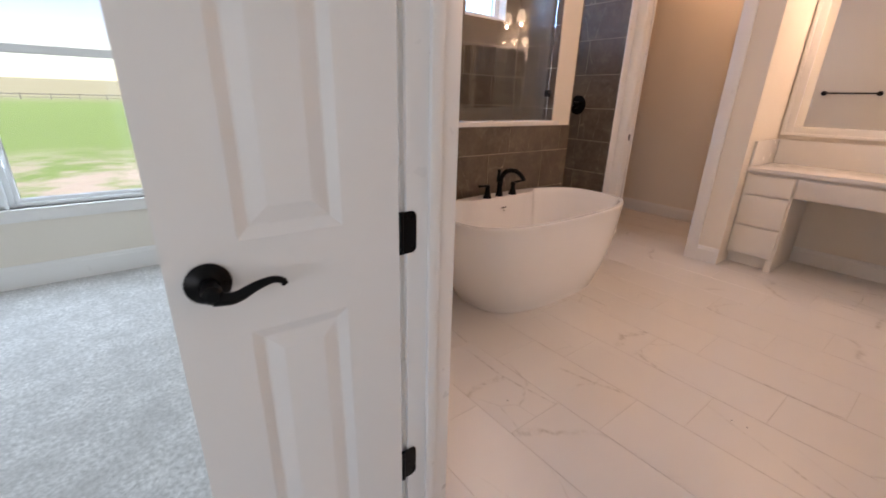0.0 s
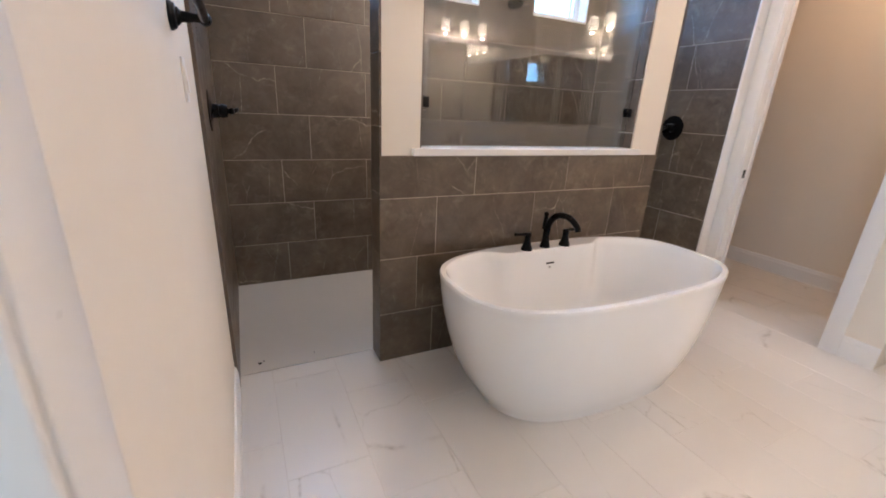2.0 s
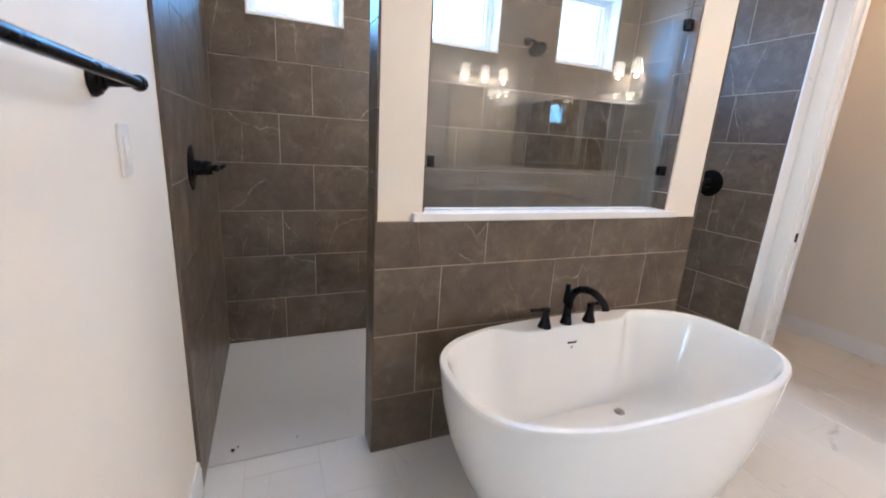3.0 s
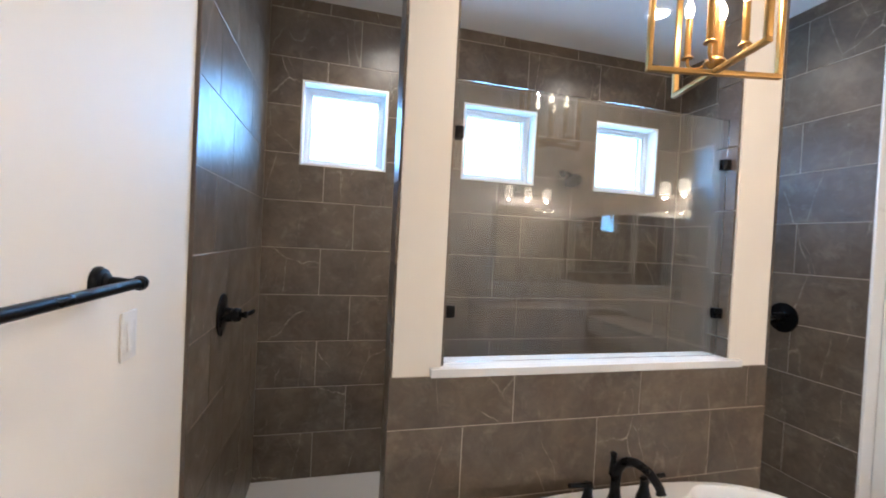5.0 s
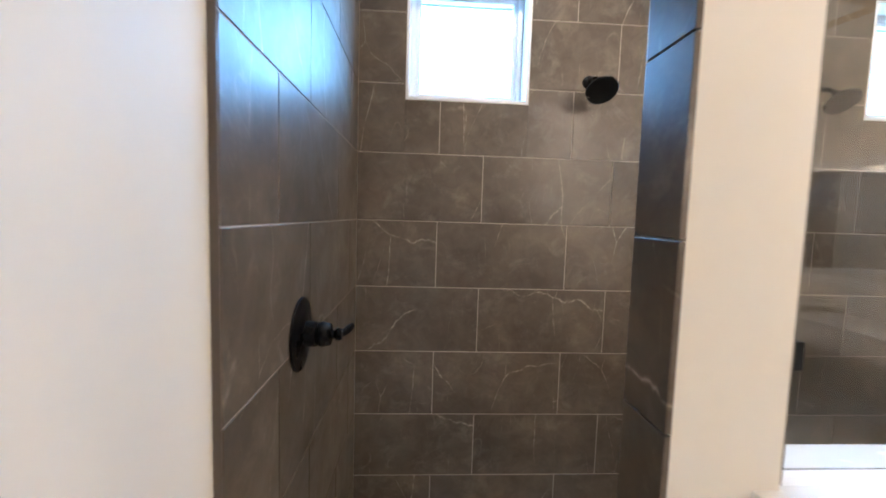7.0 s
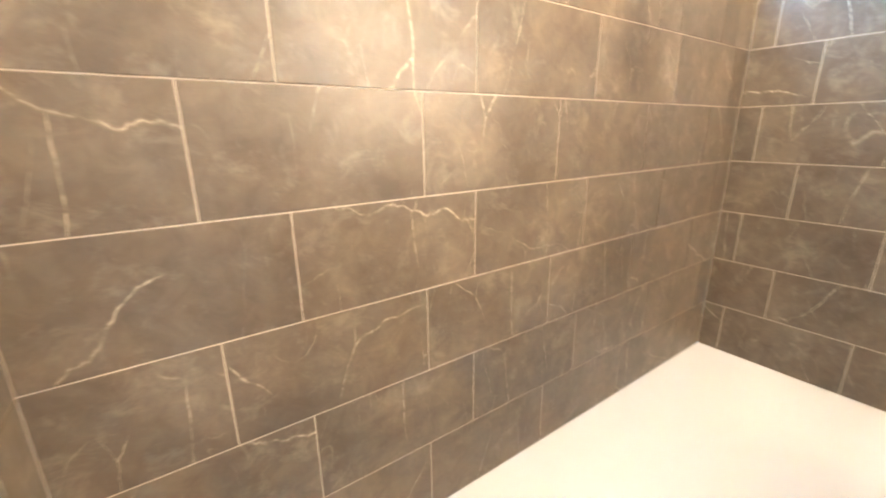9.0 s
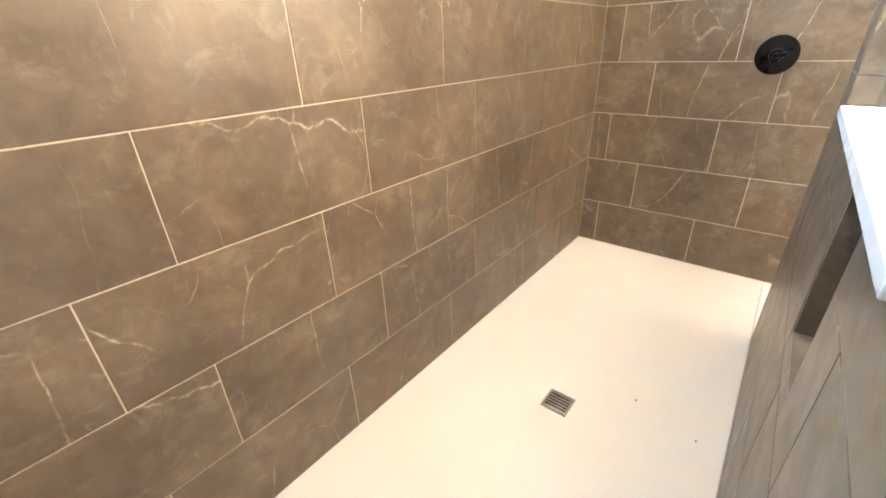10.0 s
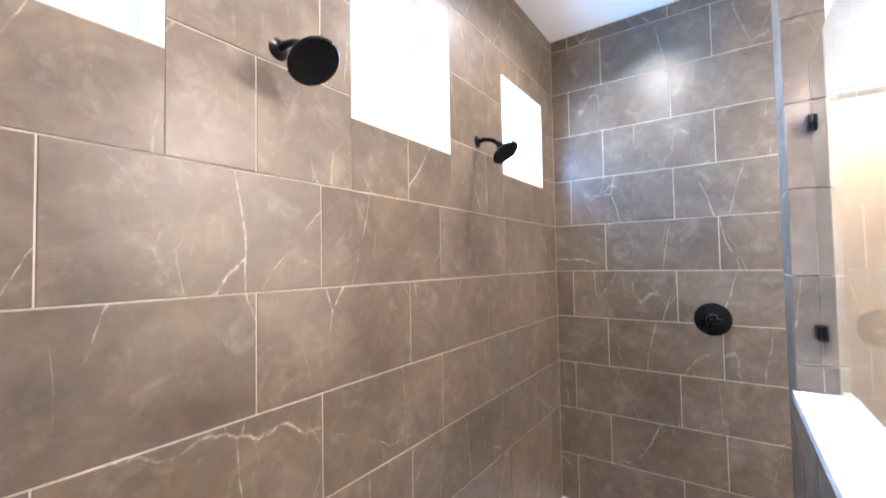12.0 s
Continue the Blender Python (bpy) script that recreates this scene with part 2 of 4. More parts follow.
def box(bm, lo, hi, bevel=0.0, segments=2):
    lo, hi = Vector(lo), Vector(hi)
    made = bmesh.ops.create_cube(bm, size=1.0, matrix=Matrix.Translation((lo + hi) / 2) @ Matrix.Diagonal((*(hi - lo), 1)))
    if bevel:
        edges = list({e for v in made["verts"] for e in v.link_edges})
        bmesh.ops.bevel(bm, geom=edges, offset=bevel, segments=segments, affect="EDGES", profile=0.5)
    return bm


def boxes(*spans, bevel=0.0):
    bm = bmesh.new()
    for lo, hi in spans:
        box(bm, lo, hi, bevel)
    return bm


def lathe(bm, profile, m=Matrix.Identity(4), segments=28):
    """Turns (radius, height) pairs round the local z axis."""
    rings = []
    for r, h in profile:
        if r < 1e-6:
            rings.append([bm.verts.new(m @ Vector((0, 0, h)))])
        else:
            rings.append([bm.verts.new(m @ Vector((r * math.cos(2 * math.pi * i / segments), r * math.sin(2 * math.pi * i / segments), h))) for i in range(segments)])
    for a, b in zip(rings, rings[1:]):
        for i in range(segments):
            j = (i + 1) % segments
            quad = [a[i % len(a)], a[j % len(a)], b[j % len(b)], b[i % len(b)]]
            quad = list(dict.fromkeys(quad))
            if len(quad) > 2:
                bm.faces.new(quad)
    return bm


def tube(bm, points, radii, segments=12, cap=True):
    """A round bar through the points, with a radius at each."""
    pts = [Vector(p) for p in points]
    if not isinstance(radii, (list, tuple)):
        radii = [radii] * len(pts)
    rings, side = [], None
    for i, p in enumerate(pts):
        along = (pts[min(i + 1, len(pts) - 1)] - pts[max(i - 1, 0)]).normalized()
        if side is None:
            side = along.orthogonal().normalized()
        side = (side - along * side.dot(along)).normalized()
        up = along.cross(side)
        rings.append([bm.verts.new(p + radii[i] * (math.cos(a) * side + math.sin(a) * up)) for a in [2 * math.pi * k / segments for k in range(segments)]])
    for a, b in zip(rings, rings[1:]):
        for k in range(segments):
            bm.faces.new([a[k], a[(k + 1) % segments], b[(k + 1) % segments], b[k]])
    if cap:
        bm.faces.new(rings[0])
        bm.faces.new(rings[-1])
    return bm


def arc(points, steps=8):
    """A smooth line through the points (Catmull-Rom)."""
    p = [Vector(q) for q in points]
    p = [2 * p[0] - p[1]] + p + [2 * p[-1] - p[-2]]
    out = []
    for i in range(1, len(p) - 2):
        for s in range(steps):
            t = s / steps
            out.append(0.5 * (2 * p[i] + (p[i + 1] - p[i - 1]) * t + (2 * p[i - 1] - 5 * p[i] + 4 * p[i + 1] - p[i + 2]) * t * t + (3 * p[i] - p[i - 1] - 3 * p[i + 1] + p[i + 2]) * t ** 3))
    out.append(p[-2])
    return out


def thing(name, label, category, place=(0, 0, 0), group="", kind=""):
    e = new(name)
    e.location = place
    e.empty_display_size = 0.05
    return tagged(e, label, category, group, kind)


def structure(name, bm, material, label, category, smooth=False):
    return tagged(to_object(name, bm, material, None, "", smooth), label, category, "", "structure")


AXIS_X = Matrix.Rotation(radians(90), 4, "Y")      # local z along +x
AXIS_Y = Matrix.Rotation(radians(-90), 4, "X")     # local z along +y

# ---- the shell ----
XW, XT = 0.609, 0.622            # west wall: paint face, tile face
YB = 3.46                       # tile face of the shower's back wall
XE = 3.79                       # tile face of the shower's end wall
XD = 3.89                       # face of the toilet room's wall
XV, YS = 4.58, -1.05            # vanity wall, south wall
T = 0.012                       # thickness of tile and its bed


def wall_with_holes(bm, axis, a0, a1, c0, c1, z0, z1, holes):
    """A wall along the axis, from c0 to c1 thick, cut into blocks round its holes (from, to, bottom, top)."""
    cuts = sorted({a0, a1, *[h[0] for h in holes], *[h[1] for h in holes]})
    for p, q in zip(cuts, cuts[1:]):
        spans = [(z0, z1)]
        for h in holes:
            if h[0] <= p and q <= h[1]:
                spans = [(z0, h[2]), (h[3], z1)]
        for s, e in spans:
            if e - s > 1e-4:
                if axis == "x":
                    box(bm, (p, c0, s), (q, c1, e))
                else:
                    box(bm, (c0, p, s), (c1, q, e))
    return bm


TOPZ = 3.35
structure("wall_back", wall_with_holes(bmesh.new(), "x", 0.47, 6.2, YB + 0.0015, 3.66, 0.0, TOPZ, [(x0, x1, WZ0, WZ1) for x0, x1 in WINDOWS]), GROUT, "exterior wall behind the shower with three small windows", "wall")
DOOR_Y0, DOOR_Y1, DOOR_H = -0.31, 0.602, 2.44
DOOR_HOLE = 0.620
structure("wall_west", wall_with_holes(bmesh.new(), "y", YS, 2.185, 0.485, XW, 0.0, TOPZ, [(DOOR_Y0, DOOR_HOLE, 0.0, DOOR_H)]), PAINT, "cream painted wall with the doorway and the towel bar", "wall")
shower_west = structure("wall_shower_west", boxes(((0.485, 2.185, 0), (XT - 0.0015, YB + 0.0015, TOPZ))), GROUT, "grouted wall bed at the shower valve side", "wall")
shower_east = structure("wall_shower_east", boxes(((XE + 0.0015, 2.148, 0), (3.99, YB + 0.0015, TOPZ))), GROUT, "grouted end wall of the shower", "wall")
structure("wall_toilet_front", wall_with_holes(bmesh.new(), "y", 1.05, 2.148, XD, 3.99, 0.0, TOPZ, [(1.31, 2.042, 0.0, DOOR_H)]), PAINT, "cream painted wall round the toilet room opening", "wall")
structure("wall_toilet_south", boxes(((3.99, 1.05, 0), (6.2, 1.15, TOPZ))), PAINT, "cream painted partition of the toilet room", "wall")
structure("wall_toilet_east", boxes(((5.12, 1.15, 0), (5.22, YB, TOPZ))), PAINT, "warm lit painted wall of the toilet room", "wall")
structure("wall_vanity", boxes(((XV, YS, 0), (XV + 0.12, 1.05, TOPZ))), PAINT, "cream painted wall behind the makeup vanity", "wall")
structure("wall_south", boxes(((0.485, YS - 0.12, 0), (XV + 0.12, YS, TOPZ))), PAINT, "cream painted wall behind the sink vanity", "wall")
structure("ceiling", boxes(((-3.2, -3.2, CEIL), (6.2, 3.66, CEIL + 0.1))), CEILING, "white textured ceiling", "ceiling")
structure("roof_slab", boxes(((-3.4, -3.4, TOPZ), (6.4, 3.86, TOPZ + 0.08))), CEILING, "plain roof slab closing the house", "roof")
# bedroom
BWX0, BWX1, BWZ0, BWZ1 = -2.3, 0.32, 0.535, 2.35
structure("wall_bedroom_north", wall_with_holes(bmesh.new(), "x", -3.2, 0.47, 3.62, 3.76, 0.0, TOPZ, [(BWX0, BWX1, BWZ0, BWZ1)]), PAINT, "painted bedroom wall below a wide window", "wall")
# the west wall's opening is unseen, put in only for the added fill lamp
structure("wall_bedroom_west", wall_with_holes(bmesh.new(), "y", -3.2, 3.76, -3.3, -3.2, 0, TOPZ, [(-2.6, -1.0, 0.75, 2.25)]), PAINT, "painted bedroom wall", "wall")
structure("wall_bedroom_south", boxes(((-3.2, -3.3, 0), (0.485, -3.2, TOPZ))), PAINT, "painted bedroom wall", "wall")
structure("wall_bedroom_east", boxes(((0.485, -3.2, 0), (0.585, YS - 0.12, TOPZ))), PAINT, "painted bedroom wall", "wall")
structure("floor_carpet", boxes(((-3.2, -3.2, -0.1), (0.545, 3.62, 0.004))), CARPET, "pale grey looped carpet", "carpet")
floor = structure("floor", boxes(((0.545, YS, -0.1), (3.99, 2.30, -0.0015)), ((3.99, 1.05, -0.1), (5.12, YB, -0.0015))), GROUT_FLOOR, "grouted bed of the marble tile floor", "floor")
structure("shower_pan", boxes(((XT, 2.303, -0.1), (XE, YB, 0.001))), PAN, "white textured shower pan", "shower pan")
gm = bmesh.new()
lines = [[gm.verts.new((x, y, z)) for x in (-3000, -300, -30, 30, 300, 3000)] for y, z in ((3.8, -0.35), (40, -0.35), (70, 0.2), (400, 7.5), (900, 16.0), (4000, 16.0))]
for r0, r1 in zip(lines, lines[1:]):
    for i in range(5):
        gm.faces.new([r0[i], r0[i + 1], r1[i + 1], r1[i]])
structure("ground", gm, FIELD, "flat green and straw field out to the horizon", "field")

# half wall between tub and shower, with two pillars up to the ceiling
HX0, HX1, HF, HB, HTOP = 1.30, 3.15, 2.165, 2.30, 1.092
PL, PR = 1.512, 2.902           # inner sides of the pillars
half = bmesh.new()
NX0, NX1, NZ0, NZ1 = 1.797, 2.055, 0.712, 1.078
box(half, (HX0 + 0.0015, HF + 0.0015, 0), (HX1 - 0.0015, HB - 0.095, HTOP))
wall_with_holes(half, "x", HX0 + 0.0015, HX1 - 0.0015, HB - 0.095, HB - 0.0015, 0, HTOP, [(NX0, NX1, NZ0, NZ1)])
half_wall = structure("wall_half", half, GROUT, "half wall between the tub and the shower", "wall")
for name, x0, x1 in (("pillar_1", HX0, PL), ("pillar_2", PR, HX1)):
    bm = boxes(((x0 + T, HF + 0.006, HTOP), (x1 - T, HB - 0.0015, CEIL)))
    structure(name, bm, PAINT, "cream painted pillar beside the shower glass", "pillar")
sill = tagged(to_object("sill", boxes(((1.456, 2.142, HTOP), (2.965, HF + 0.02, 1.126)), ((PL, HF + 0.02, HTOP), (PR, 2.312, 1.126)), bevel=0.003), QUARTZ), "white quartz ledge on top of the half wall", "ledge", "", "structure")

# shower glass and its clips
glass = thing("shower_glass", "clear fixed glass panel on the half wall ledge", "glass panel", (0, 0, 0))
pane = part("pane", boxes(((PL + 0.004, 2.220, 1.128), (PR - 0.012, 2.230, 2.264)), bevel=0.001), GLASS, glass, "clear glass with polished edges", smooth=False)
pane.visible_shadow = False
for x, s in ((PL, 1), (PR, -1)):
    for z in (1.335, 2.05):
        bm = bmesh.new()
        a, b = sorted((x + s * 0.001, x + s * 0.045))
        box(bm, (a, 2.207, z - 0.025), (b, 2.2195, z + 0.025), 0.002)
        box(bm, (a, 2.2305, z - 0.025), (b, 2.243, z + 0.025), 0.002)
        part("clip", bm, BRONZE, glass, "black square glass clip")

# ---- doors, casings and baseboards ----
TE = 2.185                      # where the tile of the west wall starts
CASE_W, CASE_T = 0.092, 0.017


def casing_side(bm, axis, face, out, a0, a1, z1, thick):
    """A flat casing board with eased edges. out is +1 or -1, the way it faces."""
    lo, hi = sorted((face, face + out * thick))
    if axis == "x":
        box(bm, (lo, a0, 0), (hi, a1, z1), 0.0025)
    else:
        box(bm, (a0, lo, 0), (a1, hi, z1), 0.0025)


def casing_set(name, face, out, y0, y1, top, label, thick=CASE_T, far=CASE_W):
    e = thing(name, label, "door casing", (face, (y0 + y1) / 2, 0), kind="structure")
    for side, a0, a1 in (("casing_side", y0 - CASE_W, y0 - 0.006), ("casing_side", y1 + 0.006, y1 + far)):
        bm = bmesh.new()
        casing_side(bm, "x", face, out, a0, a1, top + 0.006, thick)
        ob = part(side, bm, TRIM, None)
        ob.parent, ob.matrix_parent_inverse = e, Matrix.Translation((-face, -(y0 + y1) / 2, 0))
    lo, hi = sorted((face, face + out * thick))
    bm = boxes(((lo, y0 - CASE_W, top + 0.0065), (hi, y1 + far, top + CASE_W)), bevel=0.003)
    ob = part("casing_head", bm, TRIM, None)
    ob.parent, ob.matrix_parent_inverse = e, Matrix.Translation((-face, -(y0 + y1) / 2, 0))
    return e


def jamb_set(name, x0, x1, y0, y1, top, stop, label):
    bm = bmesh.new()
    box(bm, (x0, y0, 0), (x1, y0 + 0.018, top), 0.002)
    box(bm, (x0, y1 - 0.018, 0), (x1, y1, top), 0.002)
    box(bm, (x0, y0 + 0.018, top - 0.018), (x1, y1 - 0.018, top), 0.002)
    s0, s1 = stop
    box(bm, (s0, y0 + 0.018, 0), (s1, y0 + 0.029, top - 0.018), 0.003)
    box(bm, (s0, y1 - 0.029, 0), (s1, y1 - 0.018, top - 0.018), 0.003)
    return structure(name, bm, TRIM, label, "door jamb", True)


# entry: a narrow double-door opening; one leaf stands open into the bedroom
jamb_set("door_jamb_1", 0.478, XW + 0.001, DOOR_Y0 + 0.001, DOOR_HOLE, DOOR_H - 0.001, (0.530, 0.560), "white painted jamb of the bathroom doorway")
casing_set("trim_door_1", 0.485, -1, DOOR_Y0, DOOR_Y1 + 0.004, DOOR_H, "white flat casing round the doorway on the bedroom side")
casing_set("trim_door_2", XW, 1, DOOR_Y0, DOOR_Y1 + 0.004, DOOR_H, "white flat casing round the doorway on the bathroom side", 0.006)

LX0, LX1, LY0, LY1 = 0.050, 0.456, 0.594, 0.629      # the leaf, along x
SWING = radians(-3)              # a little past square
leaf = thing("door_leaf", "white two-panel interior door standing open", "door", (LX1, LY1, 0.01))
leaf.rotation_euler = (0, 0, SWING)


def rel(ob, e):
    ob.parent = e
    ob.matrix_parent_inverse = Matrix.Translation(-Vector(e.location))
    return ob


def panel_ring(bm, x0, x1, z0, z1, y, s):
    """A moulded panel in the face at y: a slope in, a flat groove and a raised field."""
    rings = [(0.0, 0.0), (0.003, 0.001), (0.020, 0.008), (0.024, 0.008), (0.050, 0.0015), (0.053, 0.001)]
    loops = []
    for inset, depth in rings:
        loops.append([bm.verts.new((x, y + s * depth, z)) for x, z in ((x0 + inset, z0 + inset), (x1 - inset, z0 + inset), (x1 - inset, z1 - inset), (x0 + inset, z1 - inset))])
    for a, b in zip(loops, loops[1:]):
        for i in range(4):
            bm.faces.new([a[i], a[(i + 1) % 4], b[(i + 1) % 4], b[i]])
    bm.faces.new(loops[-1])


def round_plate(bm, x0, x1, z0, z1, y0, y1, r):
    """A thin plate whose two corners on the x1 side are rounded."""
    outline = [(x0, z0)]
    for cz, a0 in ((z0 + r, -90), (z1 - r, 0)):
        outline += [(x1 - r + r * math.cos(radians(a0 + 15 * k)), cz + r * math.sin(radians(a0 + 15 * k))) for k in range(7)]
    outline.append((x0, z1))
    front, back = ([bm.verts.new((x, y, z)) for x, z in outline] for y in (y0, y1))
    bm.faces.new(front)
    bm.faces.new(back[::-1])
    for k in range(len(outline)):
        bm.faces.new([front[k - 1], front[k], back[k], back[k - 1]][::-1])


bm = bmesh.new()
PX0, PX1 = 0.158, 0.338
PANELS = ((0.22, 0.876), (1.046, 2.26))
# rails and stiles
zs = [0.012, PANELS[0][0], PANELS[0][1], PANELS[1][0], PANELS[1][1], DOOR_H - 0.02]
box(bm, (LX0, LY0, zs[0]), (PX0, LY1, zs[5]))
box(bm, (PX1, LY0, zs[0]), (LX1, LY1, zs[5]))
for a, b in ((zs[0], zs[1]), (zs[2], zs[3]), (zs[4], zs[5])):
    box(bm, (PX0, LY0, a), (PX1, LY1, b))
bmesh.ops.remove_doubles(bm, verts=bm.verts, dist=1e-5)
rel(part("leaf", bm, DOOR, None), leaf)
for z0, z1 in PANELS:
    bm = bmesh.new()
    panel_ring(bm, PX0, PX1, z0, z1, LY0, 1)
    panel_ring(bm, PX0, PX1, z0, z1, LY1, -1)
    rel(part("panel", bm, DOOR, None, smooth=False), leaf)
for z in (0.374, 1.007, 1.65, 2.28):
    bm = bmesh.new()
    # leaf plate on the jamb, knuckle and door plate
    round_plate(bm, 0.460, 0.501, z - 0.047, z + 0.045, 0.5996, 0.6016, 0.013)
    tube(bm, [(0.461, 0.599, z - 0.045), (0.461, 0.599, z + 0.045)], 0.006)
    box(bm, (0.4566, 0.595, z - 0.045), (0.4580, 0.627, z + 0.045))
    for dz in (-0.03, 0.0, 0.03):
        lathe(bm, [(0.0, 0.0), (0.004, 0.0), (0.0035, 0.0012), (0.0, 0.0012)], Matrix.Translation((0.486 + (0.006 if dz else -0.006), 0.5994, z + dz)) @ Matrix.Rotation(radians(90), 4, "X"), 10)
    hinge = part("hinge", bm, BRONZE, leaf, "black door hinge")
    hinge.matrix_parent_inverse = (Matrix.Translation(leaf.location) @ Matrix.Rotation(SWING, 4, "Z")).inverted()
# lever handle on the bedroom side
KX, KZ = 0.107, 0.983
bm = bmesh.new()
lathe(bm, [(0.0, 0.0), (0.034, 0.0), (0.035, 0.004), (0.031, 0.008), (0.020, 0.010), (0.016, 0.014), (0.0, 0.014)], Matrix.Translation((KX, LY0, KZ)) @ Matrix.Rotation(radians(90), 4, "X"))
rosette = rel(part("rosette", bm, BRONZE, None, "round black rosette"), leaf)
bm = bmesh.new()
lathe(bm, [(0.0, 0.012), (0.012, 0.012), (0.011, 0.030), (0.015, 0.040), (0.015, 0.054), (0.009, 0.060), (0.0, 0.060)], Matrix.Translation((KX, LY0, KZ)) @ Matrix.Rotation(radians(90), 4, "X"))
line = arc([(KX, LY0 - 0.048, KZ - 0.008), (KX + 0.030, LY0 - 0.050, KZ - 0.012), (KX + 0.062, LY0 - 0.050, KZ + 0.000), (KX + 0.088, LY0 - 0.049, KZ + 0.005), (KX + 0.103, LY0 - 0.048, KZ + 0.000), (KX + 0.107, LY0 - 0.047, KZ - 0.007)], 6)
tube(bm, line, [0.012 - 0.0062 * min(1, i / (len(line) * 0.6)) for i in range(len(line))])
part("lever", bm, BRONZE, rosette, "curved black lever")

# toilet room opening
jamb_set("door_jamb_2", XD - 0.006, 3.998, 1.295, 2.057, DOOR_H - 0.001, (3.950, 3.98), "white painted jamb of the toilet room opening")
casing_set("trim_door_3", XD, -1, 1.31, 2.042, DOOR_H, "white flat casing round the toilet room opening", far=0.089)
toilet_jamb = bpy.data.objects["door_jamb_2"]
for z in (0.36, 1.0, 1.66):
    bm = boxes(((3.945, 1.3135, z - 0.045), (3.985, 1.3155, z + 0.045)))
    tube(bm, [(3.991, 1.319, z - 0.045), (3.991, 1.319, z + 0.045)], 0.0065)
    part("hinge", bm, BRONZE, toilet_jamb, "black hinge plate")
part("strike_plate", boxes(((3.912, 2.0365, 0.942), (3.938, 2.0388, 0.998)), bevel=0.0005), BRONZE, toilet_jamb, "black strike plate")

structure("trim_tile_edge", boxes(((XW - 0.004, TE - 0.0035, 0.0), (XT - 0.0004, TE - 0.0005, CEIL)), bevel=0.0005), TILE_EDGE, "narrow dark edge strip where the tile starts", "trim")
# white board that closes the end of the tiled wall, beside the casing
structure("trim_tile_end", boxes(((XE - 0.004, 2.134, 0), (XD - 0.0005, 2.1475, CEIL)), bevel=0.003), TRIM, "white painted board at the end of the tile", "trim")


def baseboard(name, a, b, out, h=0.135, t=0.014, label="white painted baseboard"):
    """A baseboard with a stepped top along the line from a to b; out is the way it faces."""
    a, b, out = Vector((*a, 0)), Vector((*b, 0)), Vector((*out, 0))
    prof = [(0, 0), (t, 0), (t, h - 0.03), (t * 0.75, h - 0.022), (t * 0.75, h - 0.012), (t * 0.45, h), (0, h)]
    bm = bmesh.new()
    ends = [[bm.verts.new(p + out * d + Vector((0, 0, z))) for d, z in prof] for p in (a, b)]
    n = len(prof)
    for i in range(n):
        bm.faces.new([ends[0][i], ends[0][(i + 1) % n], ends[1][(i + 1) % n], ends[1][i]])
    bm.faces.new(ends[0])
    bm.faces.new(ends[1])
    return structure(name, bm, TRIM, label, "baseboard")


baseboard("baseboard_west", (XW, DOOR_Y1 + CASE_W + 0.001), (XW, TE - 0.004), (1, 0))
baseboard("baseboard_stub", (XD, 1.05), (XD, 1.31 - CASE_W - 0.001), (-1, 0))
baseboard("baseboard_toilet_east", (5.12, 1.15), (5.12, YB), (-1, 0))
baseboard("baseboard_toilet_south", (3.99, 1.15), (5.12, 1.15), (0, 1))
baseboard("baseboard_vanity", (XV, -0.49), (XV, 0.71), (-1, 0))
baseboard("baseboard_bedroom_north", (-3.2, 3.62), (0.47, 3.62), (0, -1), 0.16)
baseboard("baseboard_bedroom_east", (0.485, DOOR_Y1 + CASE_W + 0.001), (0.485, 3.62), (-1, 0), 0.16)

# ---- windows ----
for i, (x0, x1) in enumerate(WINDOWS):
    w = thing(f"window_{i + 1}", "small square white vinyl window set deep in the tile", "window", ((x0 + x1) / 2, 3.56, WZ0), "shower windows", "structure")
    a, h = (x1 - x0) / 2, WZ1 - WZ0
    bm = bmesh.new()
    box(bm, (-a, -0.1, 0), (-a + 0.014, 0.09, h), 0.001)
    box(bm, (a - 0.014, -0.1, 0), (a, 0.09, h), 0.001)
    box(bm, (-a + 0.014, -0.1, h - 0.014), (a - 0.014, 0.09, h), 0.001)
    box(bm, (-a + 0.014, -0.1, 0), (a - 0.014, 0.09, 0.014), 0.001)
    part("window_reveal", bm, TRIM, w, "white painted reveal")
    a2, z0, z1 = a - 0.0145, 0.0145, h - 0.0145
    bm = bmesh.new()
    for d0, d1, k, m in ((0.0, 0.06, 0.0, 0.026), (0.012, 0.045, 0.0262, 0.046)):
        box(bm, (-a2 + k, d0, z0 + k), (-a2 + m, d1, z1 - k), 0.002)
        box(bm, (a2 - m, d0, z0 + k), (a2 - k, d1, z1 - k), 0.002)
        box(bm, (-a2 + m, d0, z1 - m), (a2 - m, d1, z1 - k), 0.002)
        box(bm, (-a2 + m, d0, z0 + k), (a2 - m, d1, z0 + m), 0.002)
    part("window_frame", bm, VINYL, w, "white vinyl frame")
    p = part("pane", boxes(((-a2 + 0.04, 0.026, z0 + 0.04), (a2 - 0.04, 0.031, z1 - 0.04))), GLASS, w, smooth=False)
    p.visible_shadow = False

